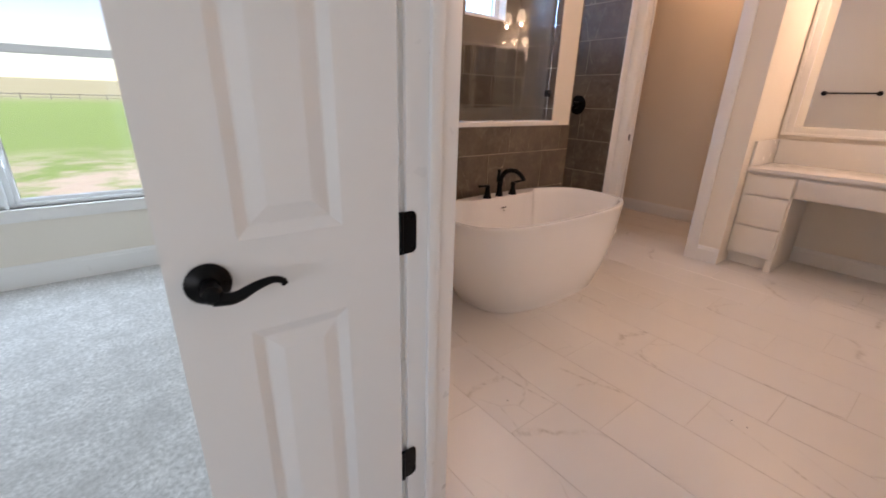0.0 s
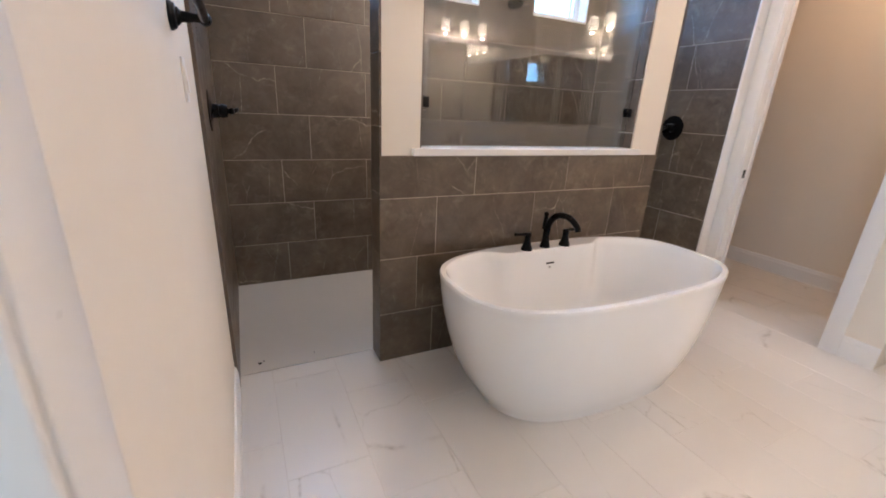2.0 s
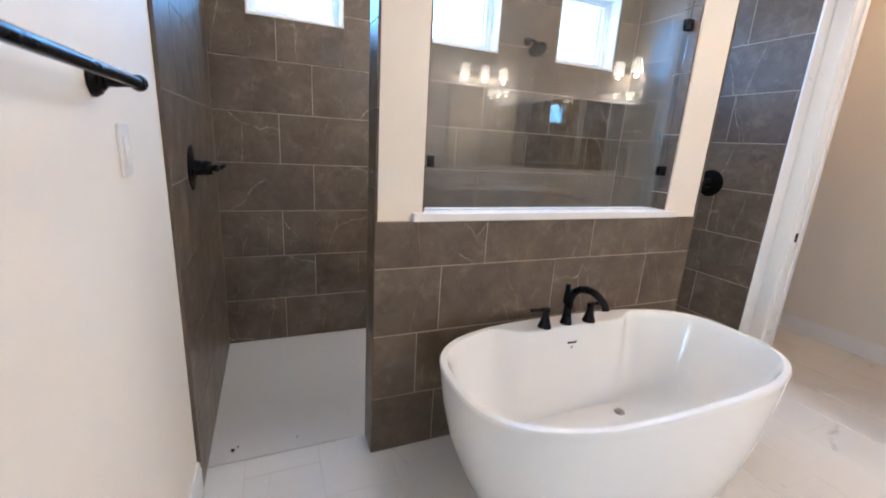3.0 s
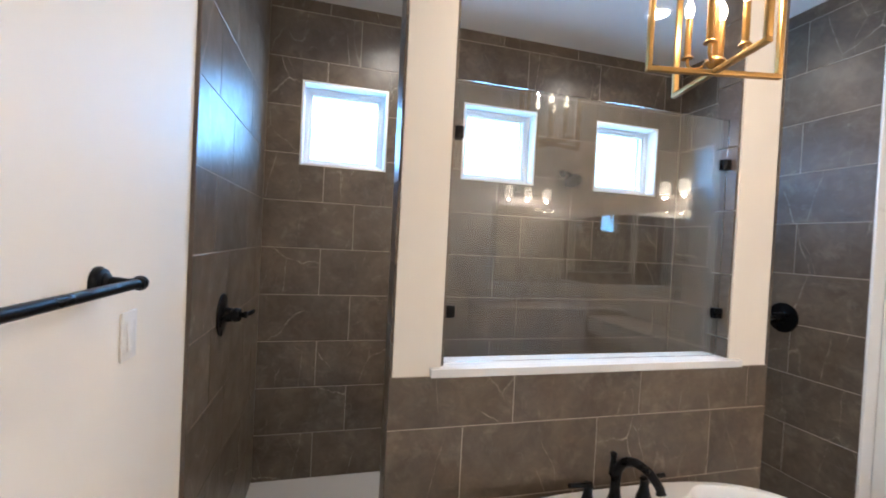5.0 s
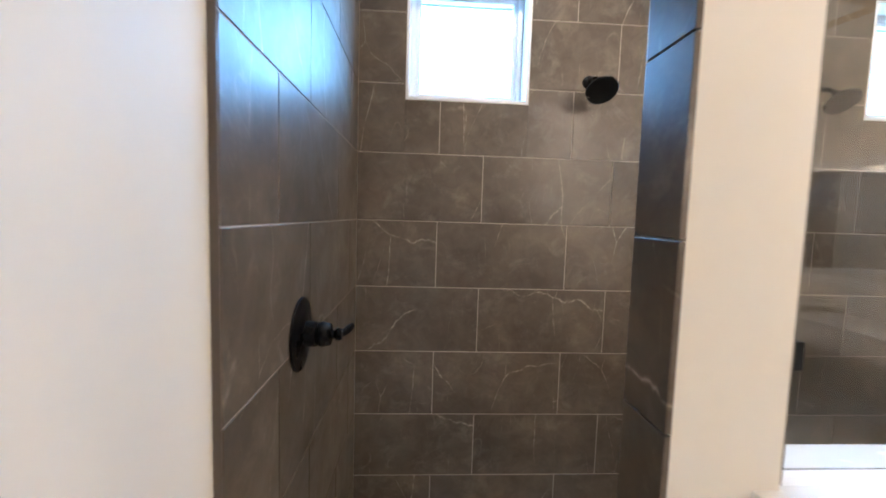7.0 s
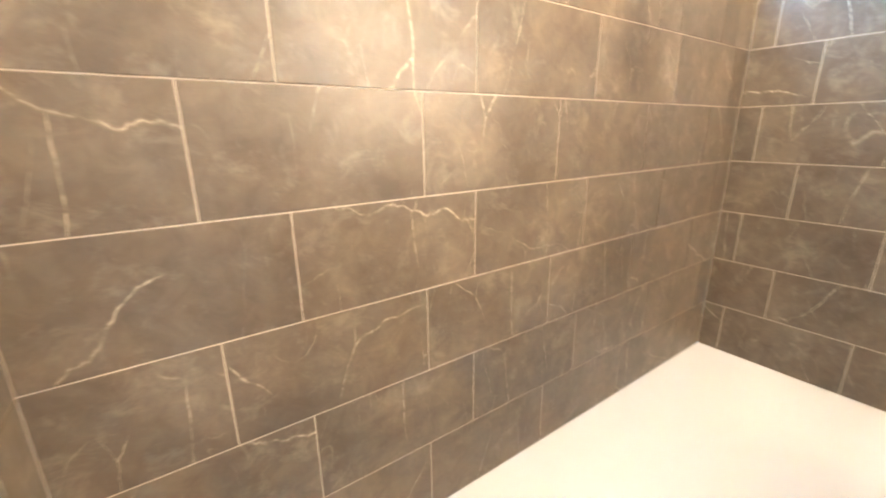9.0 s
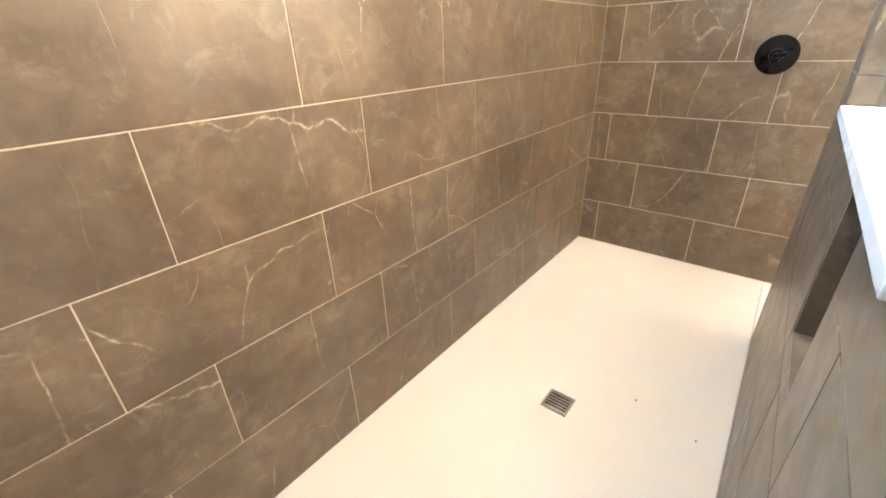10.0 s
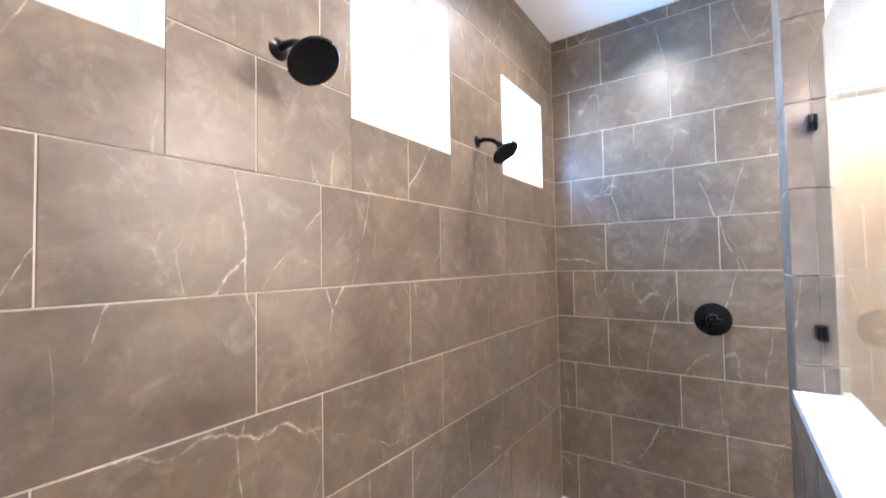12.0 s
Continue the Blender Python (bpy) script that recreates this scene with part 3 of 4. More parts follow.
bw = thing("window_4", "wide white vinyl bedroom window over a field", "window", (0, 3.62, BWZ0), kind="structure")
bm = boxes(((BWX0 - 0.09, -0.022, -0.012), (BWX1 + 0.05, 0.14, 0.0)), ((BWX0 - 0.08, -0.016, -0.085), (BWX1 + 0.04, -0.001, -0.0125)), bevel=0.003)
part("window_sill", bm, TRIM, bw, "white painted sill and apron")
HW = BWZ1 - BWZ0
UNITS = ((BWX0, -1.50), (-1.48, -0.62), (-0.60, BWX1))
for u0, u1 in UNITS:
    bm = bmesh.new()
    for d0, d1, k, m in ((0.03, 0.10, 0.0, 0.030), (0.045, 0.085, 0.0302, 0.055)):
        box(bm, (u0 + k, d0, k + 0.0005), (u0 + m, d1, HW - k), 0.003)
        box(bm, (u1 - m, d0, k + 0.0005), (u1 - k, d1, HW - k), 0.003)
        box(bm, (u0 + m, d0, k + 0.0005), (u1 - m, d1, m), 0.003)
        box(bm, (u0 + m, d0, HW - m), (u1 - m, d1, HW - k), 0.003)
    zr = 1.497 - BWZ0
    box(bm, (u0 + 0.055, 0.04, zr - 0.025), (u1 - 0.055, 0.09, zr + 0.025), 0.003)
    part("window_frame", bm, VINYL, bw, "white vinyl frame with a meeting rail")
    for z0, z1 in ((0.05, zr - 0.02), (zr + 0.02, HW - 0.05)):
        p = part("pane", boxes(((u0 + 0.05, 0.062, z0), (u1 - 0.05, 0.067, z1))), GLASS, bw, smooth=False)
        p.visible_shadow = False
for a, b in zip(UNITS, UNITS[1:]):
    part("mullion", boxes(((a[1] + 0.0005, 0.0, 0.0005), (b[0] - 0.0005, 0.11, HW)), bevel=0.003), VINYL, bw)

fence = thing("far_fence", "thin dark wire fence across the far field", "fence", (0, 66, 0.1), kind="stuff")
bm = boxes(((-150, -0.03, 0.55), (150, 0.03, 0.66)), ((-150, -0.03, 0.25), (150, 0.03, 0.30)))
for k in range(-60, 61):
    box(bm, (k * 2.5 - 0.05, -0.05, -0.4), (k * 2.5 + 0.05, 0.05, 0.75))
part("rails", bm, STEEL, fence, smooth=False)

# ---- bathtub ----
TX, TY, TZ = 2.246, 1.722, 0.605
TA, TB = 0.770, 0.399


def tub_ring(bm, a, b, z, power, deck=0.0, n=112, shift=0.0):
    """A rounded-oblong ring; deck pulls its back edge forward over the middle, for the tap ledge."""
    verts = []
    for i in range(n):
        t = 2 * math.pi * i / n
        c, s = math.cos(t), math.sin(t)
        x = a * math.copysign(abs(c) ** (2 / power), c)
        y = b * math.copysign(abs(s) ** (2 / power), s)
        if deck and y > 0:
            k = min(1.0, max(0.0, (0.43 - abs(x)) / 0.17))
            k = k * k * (3 - 2 * k)
            y -= deck * k * min(1.0, y / (0.5 * b))
        verts.append(bm.verts.new((x, y + shift, z)))
    return verts


def bridge(bm, rings):
    for a, b in zip(rings, rings[1:]):
        for i in range(len(a)):
            j = (i + 1) % len(a)
            bm.faces.new([a[i], a[j], b[j], b[i]])


tub = thing("bathtub", "glossy white freestanding oval bathtub against the dark half wall", "bathtub", (TX, TY, 0))
bm = bmesh.new()
rings = []
for f, z in ((0.0, 0.001), (0.01, 0.006), (0.17, 0.05), (0.38, 0.12), (0.60, 0.22), (0.77, 0.33), (0.89, 0.44), (0.96, 0.53), (0.99, 0.585), (1.0, 0.598)):
    rings.append(tub_ring(bm, 0.575 + (TA - 0.575) * f, 0.322 + (TB - 0.322) * f, z, 2.75 + 0.2 * f))
rings.append(tub_ring(bm, TA - 0.004, TB - 0.004, TZ, 2.95))
rings.append(tub_ring(bm, TA - 0.026, TB - 0.026, TZ, 2.95, 0.089))
rings.append(tub_ring(bm, TA - 0.031, TB - 0.031, TZ - 0.006, 2.95, 0.091))
for f, z, d in ((0.97, 0.56, 0.089), (0.91, 0.47, 0.082), (0.83, 0.36, 0.068), (0.73, 0.26, 0.048), (0.60, 0.185, 0.024), (0.42, 0.155, 0.0), (0.05, 0.145, 0.0)):
    k = TA - 0.031
    rings.append(tub_ring(bm, k * (0.42 + 0.58 * f) if f > 0.1 else 0.05, (TB - 0.031) * (0.40 + 0.60 * f) if f > 0.1 else 0.03, z, 2.9, d))
bridge(bm, rings)
bm.faces.new(rings[0])
bm.faces.new(rings[-1])
part("shell", bm, ACRYLIC, tub)
bm = boxes(((-0.042, 0.2645, 0.518), (0.010, 0.273, 0.526)), bevel=0.002)
part("overflow_slot", bm, BRONZE, tub, "dark overflow slot")
part("emblem", boxes(((-0.022, 0.2655, 0.492), (-0.010, 0.271, 0.503)), bevel=0.001), STEEL, tub, "tiny grey emblem below the overflow slot")
bm = lathe(bmesh.new(), [(0.0, 0.010), (0.020, 0.010), (0.022, 0.006), (0.027, 0.004), (0.028, 0.0)], Matrix.Translation((0.255, 0.160, 0.149)))
part("drain", bm, STEEL, tub, "round metal drain")

tap = thing("tub_tap", "black three-piece tub tap on the tub's back ledge", "faucet", (2.211, 2.032, TZ))
bm = bmesh.new()
lathe(bm, [(0.0, 0.0), (0.029, 0.0), (0.028, 0.008), (0.022, 0.03), (0.019, 0.06), (0.019, 0.11)], segments=24)
line = arc([(0, 0, 0.09), (0.003, -0.008, 0.135), (0.010, -0.036, 0.178), (0.021, -0.085, 0.199), (0.033, -0.138, 0.190), (0.043, -0.176, 0.160), (0.046, -0.186, 0.136)], 6)
tube(bm, line, [0.0195 - 0.0045 * i / len(line) for i in range(len(line) - 2)] + [0.018, 0.018], 16)
lathe(bm, [(0.0, 0.100), (0.017, 0.104), (0.014, 0.150), (0.011, 0.176), (0.0135, 0.181), (0.0135, 0.192), (0.006, 0.198), (0.0, 0.199)], Matrix.Translation((-0.006, 0.010, 0.0)), 16)
part("spout", bm, BRONZE, tap, "arched black spout")
for dx, s in ((-0.130, -1), (0.133, 1)):
    bm = bmesh.new()
    lathe(bm, [(0.0, 0.0), (0.027, 0.0), (0.026, 0.006), (0.019, 0.026), (0.014, 0.048), (0.015, 0.060), (0.017, 0.072), (0.012, 0.080), (0.0, 0.081)], Matrix.Translation((dx, -0.008, 0)) @ Matrix.Scale(1.18, 4), 24)
    line = [(dx + s * a, -0.008 - 0.002 * i, 0.086 + 0.003 * i) for i, a in enumerate((-0.014, 0.024, 0.058, 0.088))]
    tube(bm, line, [0.011, 0.0095, 0.0085, 0.0095])
    part("tap_handle", bm, BRONZE, tap, "black lever handle")

# ---- shower fittings ----


def shower_valve(place, turn, label):
    """A round plate on the wall with a turned body and a lever; local z points out of the wall, local y up."""
    v = thing("shower_valve", label, "shower valve", place, "shower valves")
    v.rotation_euler = turn
    v.scale = (1.0, 1.0, 0.80)
    part("plate", lathe(bmesh.new(), [(0.0, 0.0), (0.090, 0.0), (0.092, 0.003), (0.089, 0.007), (0.060, 0.012), (0.040, 0.016), (0.034, 0.019), (0.0, 0.019)], segments=40), BRONZE, v, "round black plate")
    prof = [(0.0, 0.015), (0.033, 0.015), (0.031, 0.040), (0.030, 0.050), (0.027, 0.051), (0.027, 0.055), (0.029, 0.057), (0.029, 0.062), (0.031, 0.064), (0.031, 0.070), (0.027, 0.092), (0.024, 0.095), (0.019, 0.094), (0.011, 0.098), (0.010, 0.106), (0.0, 0.106)]
    part("body", lathe(bmesh.new(), prof, segments=32), BRONZE, v, "ribbed black valve body")
    bm = lathe(bmesh.new(), [(0.0, 0.100), (0.008, 0.102), (0.0145, 0.110), (0.016, 0.118), (0.0135, 0.128), (0.0, 0.132)], segments=20)
    line = arc([(0.0, 0.0, 0.120), (0.010, 0.002, 0.131), (0.024, 0.005, 0.140), (0.040, 0.008, 0.147), (0.050, 0.010, 0.150)], 4)
    tube(bm, line, [0.007 + 0.004 * math.sin(math.pi * min(1, i / (len(line) - 1)) * 0.9) for i in range(len(line) - 1)] + [0.003], 12)
    part("lever", bm, BRONZE, v, "short bent black lever")
    return v


shower_valve((XT, 2.587, 1.25), Matrix(((0, 0, 1), (1, 0, 0), (0, 1, 0))).to_euler(), "oil-rubbed black shower valve on the entry side tile")
shower_valve((XE, 2.565, 1.249), Matrix(((0, 0, -1), (-1, 0, 0), (0, 1, 0))).to_euler(), "oil-rubbed black shower valve on the end wall tile")

for x in (1.654, 2.724):
    h = thing("rain_shower", "black round shower head on a bent arm below the windows", "shower fixture", (x + 0.008, YB, 2.178), "rain showers")
    part("flange", lathe(bmesh.new(), [(0.0, 0.0), (0.030, 0.0), (0.029, 0.004), (0.018, 0.010), (0.012, 0.014), (0.0, 0.014)], Matrix.Rotation(radians(90), 4, "X"), 24), BRONZE, h)
    line = arc([(0, -0.008, 0), (0, -0.045, 0.002), (0.0, -0.085, -0.010), (0, -0.120, -0.040)], 6)
    part("arm", tube(bmesh.new(), line, 0.0105, 14), BRONZE, h, "bent black arm")
    turn = Matrix.Translation((0, -0.120, -0.040)) @ Matrix.Rotation(radians(143), 4, "X")
    part("rose", lathe(bmesh.new(), [(0.0, -0.012), (0.014, -0.012), (0.018, 0.0), (0.016, 0.010), (0.020, 0.018), (0.038, 0.026), (0.058, 0.036), (0.066, 0.043), (0.068, 0.049), (0.065, 0.054), (0.0, 0.056)], turn, 40), BRONZE, h, "wide round black rose")

drain = thing("shower_drain", "small square metal grate in the shower pan", "drain", (2.179, 2.881, 0.001))
bm = boxes(((-0.055, -0.055, 0), (-0.046, 0.055, 0.003)), ((0.046, -0.055, 0), (0.055, 0.055, 0.003)), ((-0.046, 0.046, 0), (0.046, 0.055, 0.003)), ((-0.046, -0.055, 0), (0.046, -0.046, 0.003)))
for i in range(6):
    c = -0.040 + i * 0.016
    box(bm, (c - 0.0045, -0.046, 0.0), (c + 0.0045, 0.046, 0.0028))
part("grate", bm, STEEL, drain, smooth=False)
part("cup", boxes(((-0.046, -0.046, 0.0), (0.046, 0.046, 0.0008))), BRONZE, drain, smooth=False)

# ---- towel bar and switch on the west wall ----
bar = thing("towel_bar", "black metal towel bar with turned ends on the cream wall", "towel bar", (XW, 1.648, 1.492))
BL = 0.61
for y in (-0.005, -BL + 0.005):
    prof = [(0.0, 0.0), (0.034, 0.0), (0.034, 0.006), (0.030, 0.010), (0.029, 0.014), (0.021, 0.017), (0.020, 0.021), (0.013, 0.026), (0.0125, 0.040), (0.010, 0.055), (0.0105, 0.066), (0.014, 0.072), (0.0145, 0.080), (0.009, 0.089), (0.0, 0.090)]
    part("post", lathe(bmesh.new(), prof, Matrix.Translation((0, y, 0)) @ AXIS_X, 28), BRONZE, bar, "turned black post")
bm = tube(bmesh.new(), [(0.076, -BL, 0.0), (0.076, 0.0, 0.0)], 0.0105, 18)
for y, s in ((0.0, 1), (-BL, -1)):
    lathe(bm, [(0.0, -0.012), (0.0145, -0.006), (0.0165, 0.0), (0.015, 0.008), (0.009, 0.014), (0.0, 0.015)], Matrix.Translation((0.076, y, 0)) @ (AXIS_Y if s > 0 else Matrix.Rotation(radians(90), 4, "X")), 20)
part("rail", bm, BRONZE, bar, "straight black rail")

sw = thing("light_switch", "white rocker light switch below the towel bar", "light switch", (XW, 1.782, 1.350))
plate = part("plate", boxes(((0, -0.036, -0.059), (0.006, 0.036, 0.059)), bevel=0.002), PLASTIC, sw, "white cover plate")
bm = boxes(((0.0062, -0.017, -0.034), (0.009, 0.017, 0.034)), bevel=0.001)
for v in bm.verts:
    if v.co.x > 0.008:
        v.co.x += 0.0022 * (-v.co.z / 0.034) + 0.001
part("rocker", bm, PLASTIC, plate, "white rocker paddle")

# ---- makeup vanity along the east wall ----
VF, CT = 4.045, 0.82            # cabinet front, top of the counter


def slab_front(bm, x, y0, y1, z0, z1, d=0.019):
    """A plain flat drawer front facing -x with eased edges."""
    box(bm, (x - d, y0, z0), (x, y1, z1), 0.0025)


def drawer_unit(y0, y1, label):
    e = thing("drawer_cabinet", label, "cabinet", (VF, (y0 + y1) / 2, 0), "makeup vanity cabinets")
    w = (y1 - y0) / 2
    bm = boxes(((0.0, -w, 0.10), (XV - VF - 0.003, w, CT - 0.034)), ((0.06, -w + 0.003, 0.0), (XV - VF - 0.003, w - 0.003, 0.10)))
    part("body", bm, CABINET, e, smooth=False)
    part("foot", boxes(((0.001, -w, 0.0), (0.058, -w + 0.045, 0.0995)), bevel=0.001), CABINET, e)
    for z0, z1 in ((0.615, 0.765), (0.360, 0.600), (0.115, 0.345)):
        bm = bmesh.new()
        slab_front(bm, -0.0005, -w + 0.012, w - 0.012, z0, z1)
        part("drawer_front", bm, CABINET, e)
    return e


drawer_unit(0.715, 1.047, "cream painted three-drawer vanity cabinet")
apron = thing("apron_drawer", "cream painted apron drawer over the knee space", "drawer", (VF, 0.1, 0.62))
part("body", boxes(((0.0, -0.60, 0.0), (0.40, 0.614, CT - 0.034 - 0.62)), bevel=0.001), CABINET, apron)
part("drawer_front", boxes(((-0.0195, -0.58, 0.012), (-0.0005, 0.600, 0.145)), bevel=0.0015), CABINET, apron)
counter = thing("makeup_counter", "white quartz makeup counter with a low splash", "countertop", (4.3, 0.3, CT))
part("slab", boxes(((VF - 0.03 - 4.3, -0.785, -0.033), (XV - 4.3 - 0.001, 0.748, 0.0)), bevel=0.003), QUARTZ, counter)
part("backsplash", boxes(((XV - 4.3 - 0.021, -0.785, 0.0005), (XV - 4.3 - 0.001, 0.727, 0.20)), bevel=0.002), QUARTZ, counter)
part("side_splash", boxes(((VF - 0.015 - 4.3, 0.728, 0.0005), (XV - 4.3 - 0.001, 0.748, 0.20)), bevel=0.002), QUARTZ, counter)


def framed_mirror(name_label, m, w, h, fw=0.075, corner=""):
    """A mirror in a stepped white frame: local x along the wall, local z up, facing -y; no frame at the corner end."""
    e = thing("wall_mirror", name_label, "mirror", (0, 0, 0), "vanity mirrors")
    e.matrix_world = m
    part("glass", boxes(((0.0 if corner == "start" else fw * 0.9, -0.012, fw * 0.9), (w if corner == "end" else w - fw * 0.9, -0.006, h - fw * 0.9))), MIRROR, e, "silvered mirror glass", smooth=False)
    for a, b, t in ((0.0, 0.022, 0.034), (0.022, fw, 0.022)):
        bm = bmesh.new()
        x0, x1 = 0.034, w - 0.034
        if corner != "start":
            box(bm, (a, -t, a), (b, -0.001, h - a), 0.002)
            x0 = b
        if corner != "end":
            box(bm, (w - b, -t, a), (w - a, -0.001, h - a), 0.002)
            x1 = w - b
        box(bm, (x0, -t, a), (x1, -0.001, b), 0.002)
        box(bm, (x0, -t, h - b), (x1, -0.001, h - a), 0.002)
        part("frame" if a else "outer_bead", bm, TRIM, e, "white painted mirror frame")
    return e


EAST = Matrix.Translation((XV, 1.035, 1.055)) @ Matrix.Rotation(radians(-90), 4, "Z")
framed_mirror("large mirror in a white frame over the makeup counter", EAST, 2.070, 1.085, corner="end")
SOUTH = Matrix.Translation((4.566, YS, 1.10)) @ Matrix.Rotation(radians(180), 4, "Z")
framed_mirror("mirror in a white frame over the sink vanity", SOUTH, 1.66, 1.06, 0.05, corner="start")


def vanity_light(shades, wall_axis, wall):
    """A bar with three frosted shades."""
    cx, cy, cz = shades[1]
    e = thing("vanity_light", "three-shade vanity light glowing above the mirror", "wall lamp", (cx, cy, cz), "vanity lights")
    d = wall - (cy if wall_axis == "y" else cx)
    s = 0.003 if d > 0 else -0.003
    def at(along, out, z):
        return (along, out, z) if wall_axis == "y" else (out, along, z)
    lo, hi = at(-0.36, d - s, -0.06), at(0.36, d - 7 * s, 0.0)
    part("back_bar", boxes((tuple(map(min, lo, hi)), tuple(map(max, lo, hi))), bevel=0.003), STEEL, e, "brushed metal bar")
    for x, y, z in shades:
        a = (x - cx) if wall_axis == "y" else (y - cy)
        bm = tube(bmesh.new(), arc([at(a, d - 6 * s, -0.03), at(a, d * 0.5, -0.02), at(a, 0, 0.04), at(a, 0, 0.072)], 5), 0.008)
        arm = part("arm", bm, STEEL, e)
        bm = lathe(bmesh.new(), [(0.0, 0.072), (0.024, 0.070), (0.044, 0.056), (0.052, 0.03), (0.056, -0.02), (0.060, -0.065), (0.056, -0.065), (0.052, -0.02), (0.048, 0.03), (0.040, 0.050), (0.0, 0.062)], Matrix.Translation(at(a, 0, 0)), 28)
        part("shade", bm, SHADE_GLOW, arm, "lit frosted glass shade")
    return e


vanity_light(SHADES_S, "y", YS)
vanity_light(SHADES_E, "x", XV)

# ---- sink vanity along the south wall ----
SF, SH = -0.50, 0.90
for x0, x1 in ((2.72, 3.235), (3.245, 3.515), (3.525, 4.02)):
    e = thing("sink_cabinet", "cream painted cabinet under the sink counter", "cabinet", ((x0 + x1) / 2, SF, 0), "sink vanity cabinets")
    w = (x1 - x0) / 2
    part("body", boxes(((-w, YS - SF + 0.002, 0.10), (w, 0.0, SH - 0.034)), ((-w, YS - SF + 0.002, 0.0), (w, -0.07, 0.0995))), CABINET, e, smooth=False)
    for z0, z1 in ((0.70, 0.845), (0.13, 0.68)):
        bm = bmesh.new()
        r = 0.05
        for lo, hi in (((-w + 0.01, z0), (-w + 0.01 + r, z1)), ((w - 0.01 - r, z0), (w - 0.01, z1)), ((-w + 0.01 + r, z0), (w - 0.01 - r, z0 + r)), ((-w + 0.01 + r, z1 - r), (w - 0.01 - r, z1))):
            box(bm, (lo[0], 0.0005, lo[1]), (hi[0], 0.019, hi[1]), 0.0015)
        box(bm, (-w + 0.01 + r, 0.0005, z0 + r), (w - 0.01 - r, 0.010, z1 - r))
        part("cabinet_front", bm, CABINET, e)
scounter = thing("sink_counter", "white quartz sink counter with a splash", "countertop", (3.4, -0.77, SH))
part("slab", boxes(((-0.70, -0.278, -0.033), (1.179, 0.30, 0.0)), bevel=0.003), QUARTZ, scounter)
part("backsplash", boxes(((-0.70, -0.278, 0.0005), (1.179, -0.258, 0.11)), bevel=0.002), QUARTZ, scounter)
bm = lathe(bmesh.new(), [(0.0, 0.0005), (0.19, 0.0005), (0.205, 0.003), (0.21, 0.006), (0.19, 0.007), (0.15, 0.003), (0.0, 0.0015)], Matrix.Diagonal((1.1, 0.8, 1, 1)), 36)
part("basin", bm, ACRYLIC, scounter, "white oval basin")
stap = thing("sink_tap", "black three-piece sink tap on the quartz counter", "faucet", (3.40, -0.965, SH))
bm = lathe(bmesh.new(), [(0.0, 0.0005), (0.024, 0.0005), (0.018, 0.02), (0.014, 0.06), (0.013, 0.09)], segments=20)
tube(bm, arc([(0, 0, 0.085), (0, 0.005, 0.13), (0, 0.05, 0.165), (0, 0.10, 0.145), (0, 0.115, 0.115)], 5), 0.011)
part("spout", bm, BRONZE, stap, "arched black spout")
for dx in (-0.10, 0.10):
    bm = lathe(bmesh.new(), [(0.0, 0.0005), (0.022, 0.0005), (0.014, 0.03), (0.015, 0.06), (0.0, 0.065)], Matrix.Translation((dx, 0, 0)), 18)
    tube(bm, [(dx, 0, 0.056), (dx + math.copysign(0.06, dx), 0, 0.060)], 0.007)
    part("tap_handle", bm, BRONZE, stap, "black lever handle")

# ---- lantern chandelier over the tub, recessed cans ----
lantern = thing("chandelier", "open gold lantern chandelier with lit candle bulbs", "chandelier", (2.224, 1.705, 2.185))
LH, LR = 0.50, 0.218
for k, rot in enumerate((-13.0, 77.0)):
    m = Matrix.Rotation(radians(rot), 4, "Z")
    bm = bmesh.new()
    b2 = 0.0095
    z0 = 0.002 * k
    for lo, hi in (((-LR, -b2, z0), (LR, b2, z0 + 0.015)), ((-LR, -b2, LH - 0.015 + z0), (LR, b2, LH + z0)), ((-LR, -b2, z0 + 0.015), (-LR + 0.015, b2, LH - 0.015 + z0)), ((LR - 0.015, -b2, z0 + 0.015), (LR, b2, LH - 0.015 + z0))):
        box(bm, lo, hi, 0.0015)
    bm.transform(m)
    part("frame", bm, GOLD, lantern, "square gold frame loop")
bm = lathe(bmesh.new(), [(0.0, 0.018), (0.012, 0.018), (0.022, 0.028), (0.030, 0.040), (0.022, 0.052), (0.008, 0.060), (0.007, LH - 0.02), (0.0, LH - 0.02)], segments=24)
part("stem", bm, GOLD, lantern, "turned gold stem")
for k in range(4):
    a = radians(32 + 90 * k)
    c, s = math.cos(a), math.sin(a)
    bm = tube(bmesh.new(), arc([(0.02 * c, 0.02 * s, 0.042), (0.045 * c, 0.045 * s, 0.030), (0.072 * c, 0.072 * s, 0.042), (0.078 * c, 0.078 * s, 0.075)], 5), 0.0055)
    lathe(bm, [(0.0, 0.070), (0.018, 0.072), (0.016, 0.078), (0.0105, 0.082), (0.0105, 0.203), (0.0, 0.203)], Matrix.Translation((0.078 * c, 0.078 * s, 0)), 16)
    arm = part("arm", bm, GOLD, lantern, "curved gold arm with a candle sleeve")
    bulb = lathe(bmesh.new(), [(0.0, 0.204), (0.007, 0.204), (0.012, 0.219), (0.014, 0.231), (0.010, 0.251), (0.003, 0.267), (0.0, 0.268)], Matrix.Translation((0.078 * c, 0.078 * s, 0)), 16)
    part("bulb", bulb, BULB_GLOW, arm, "glowing candle bulb")
bm = bmesh.new()
z = LH
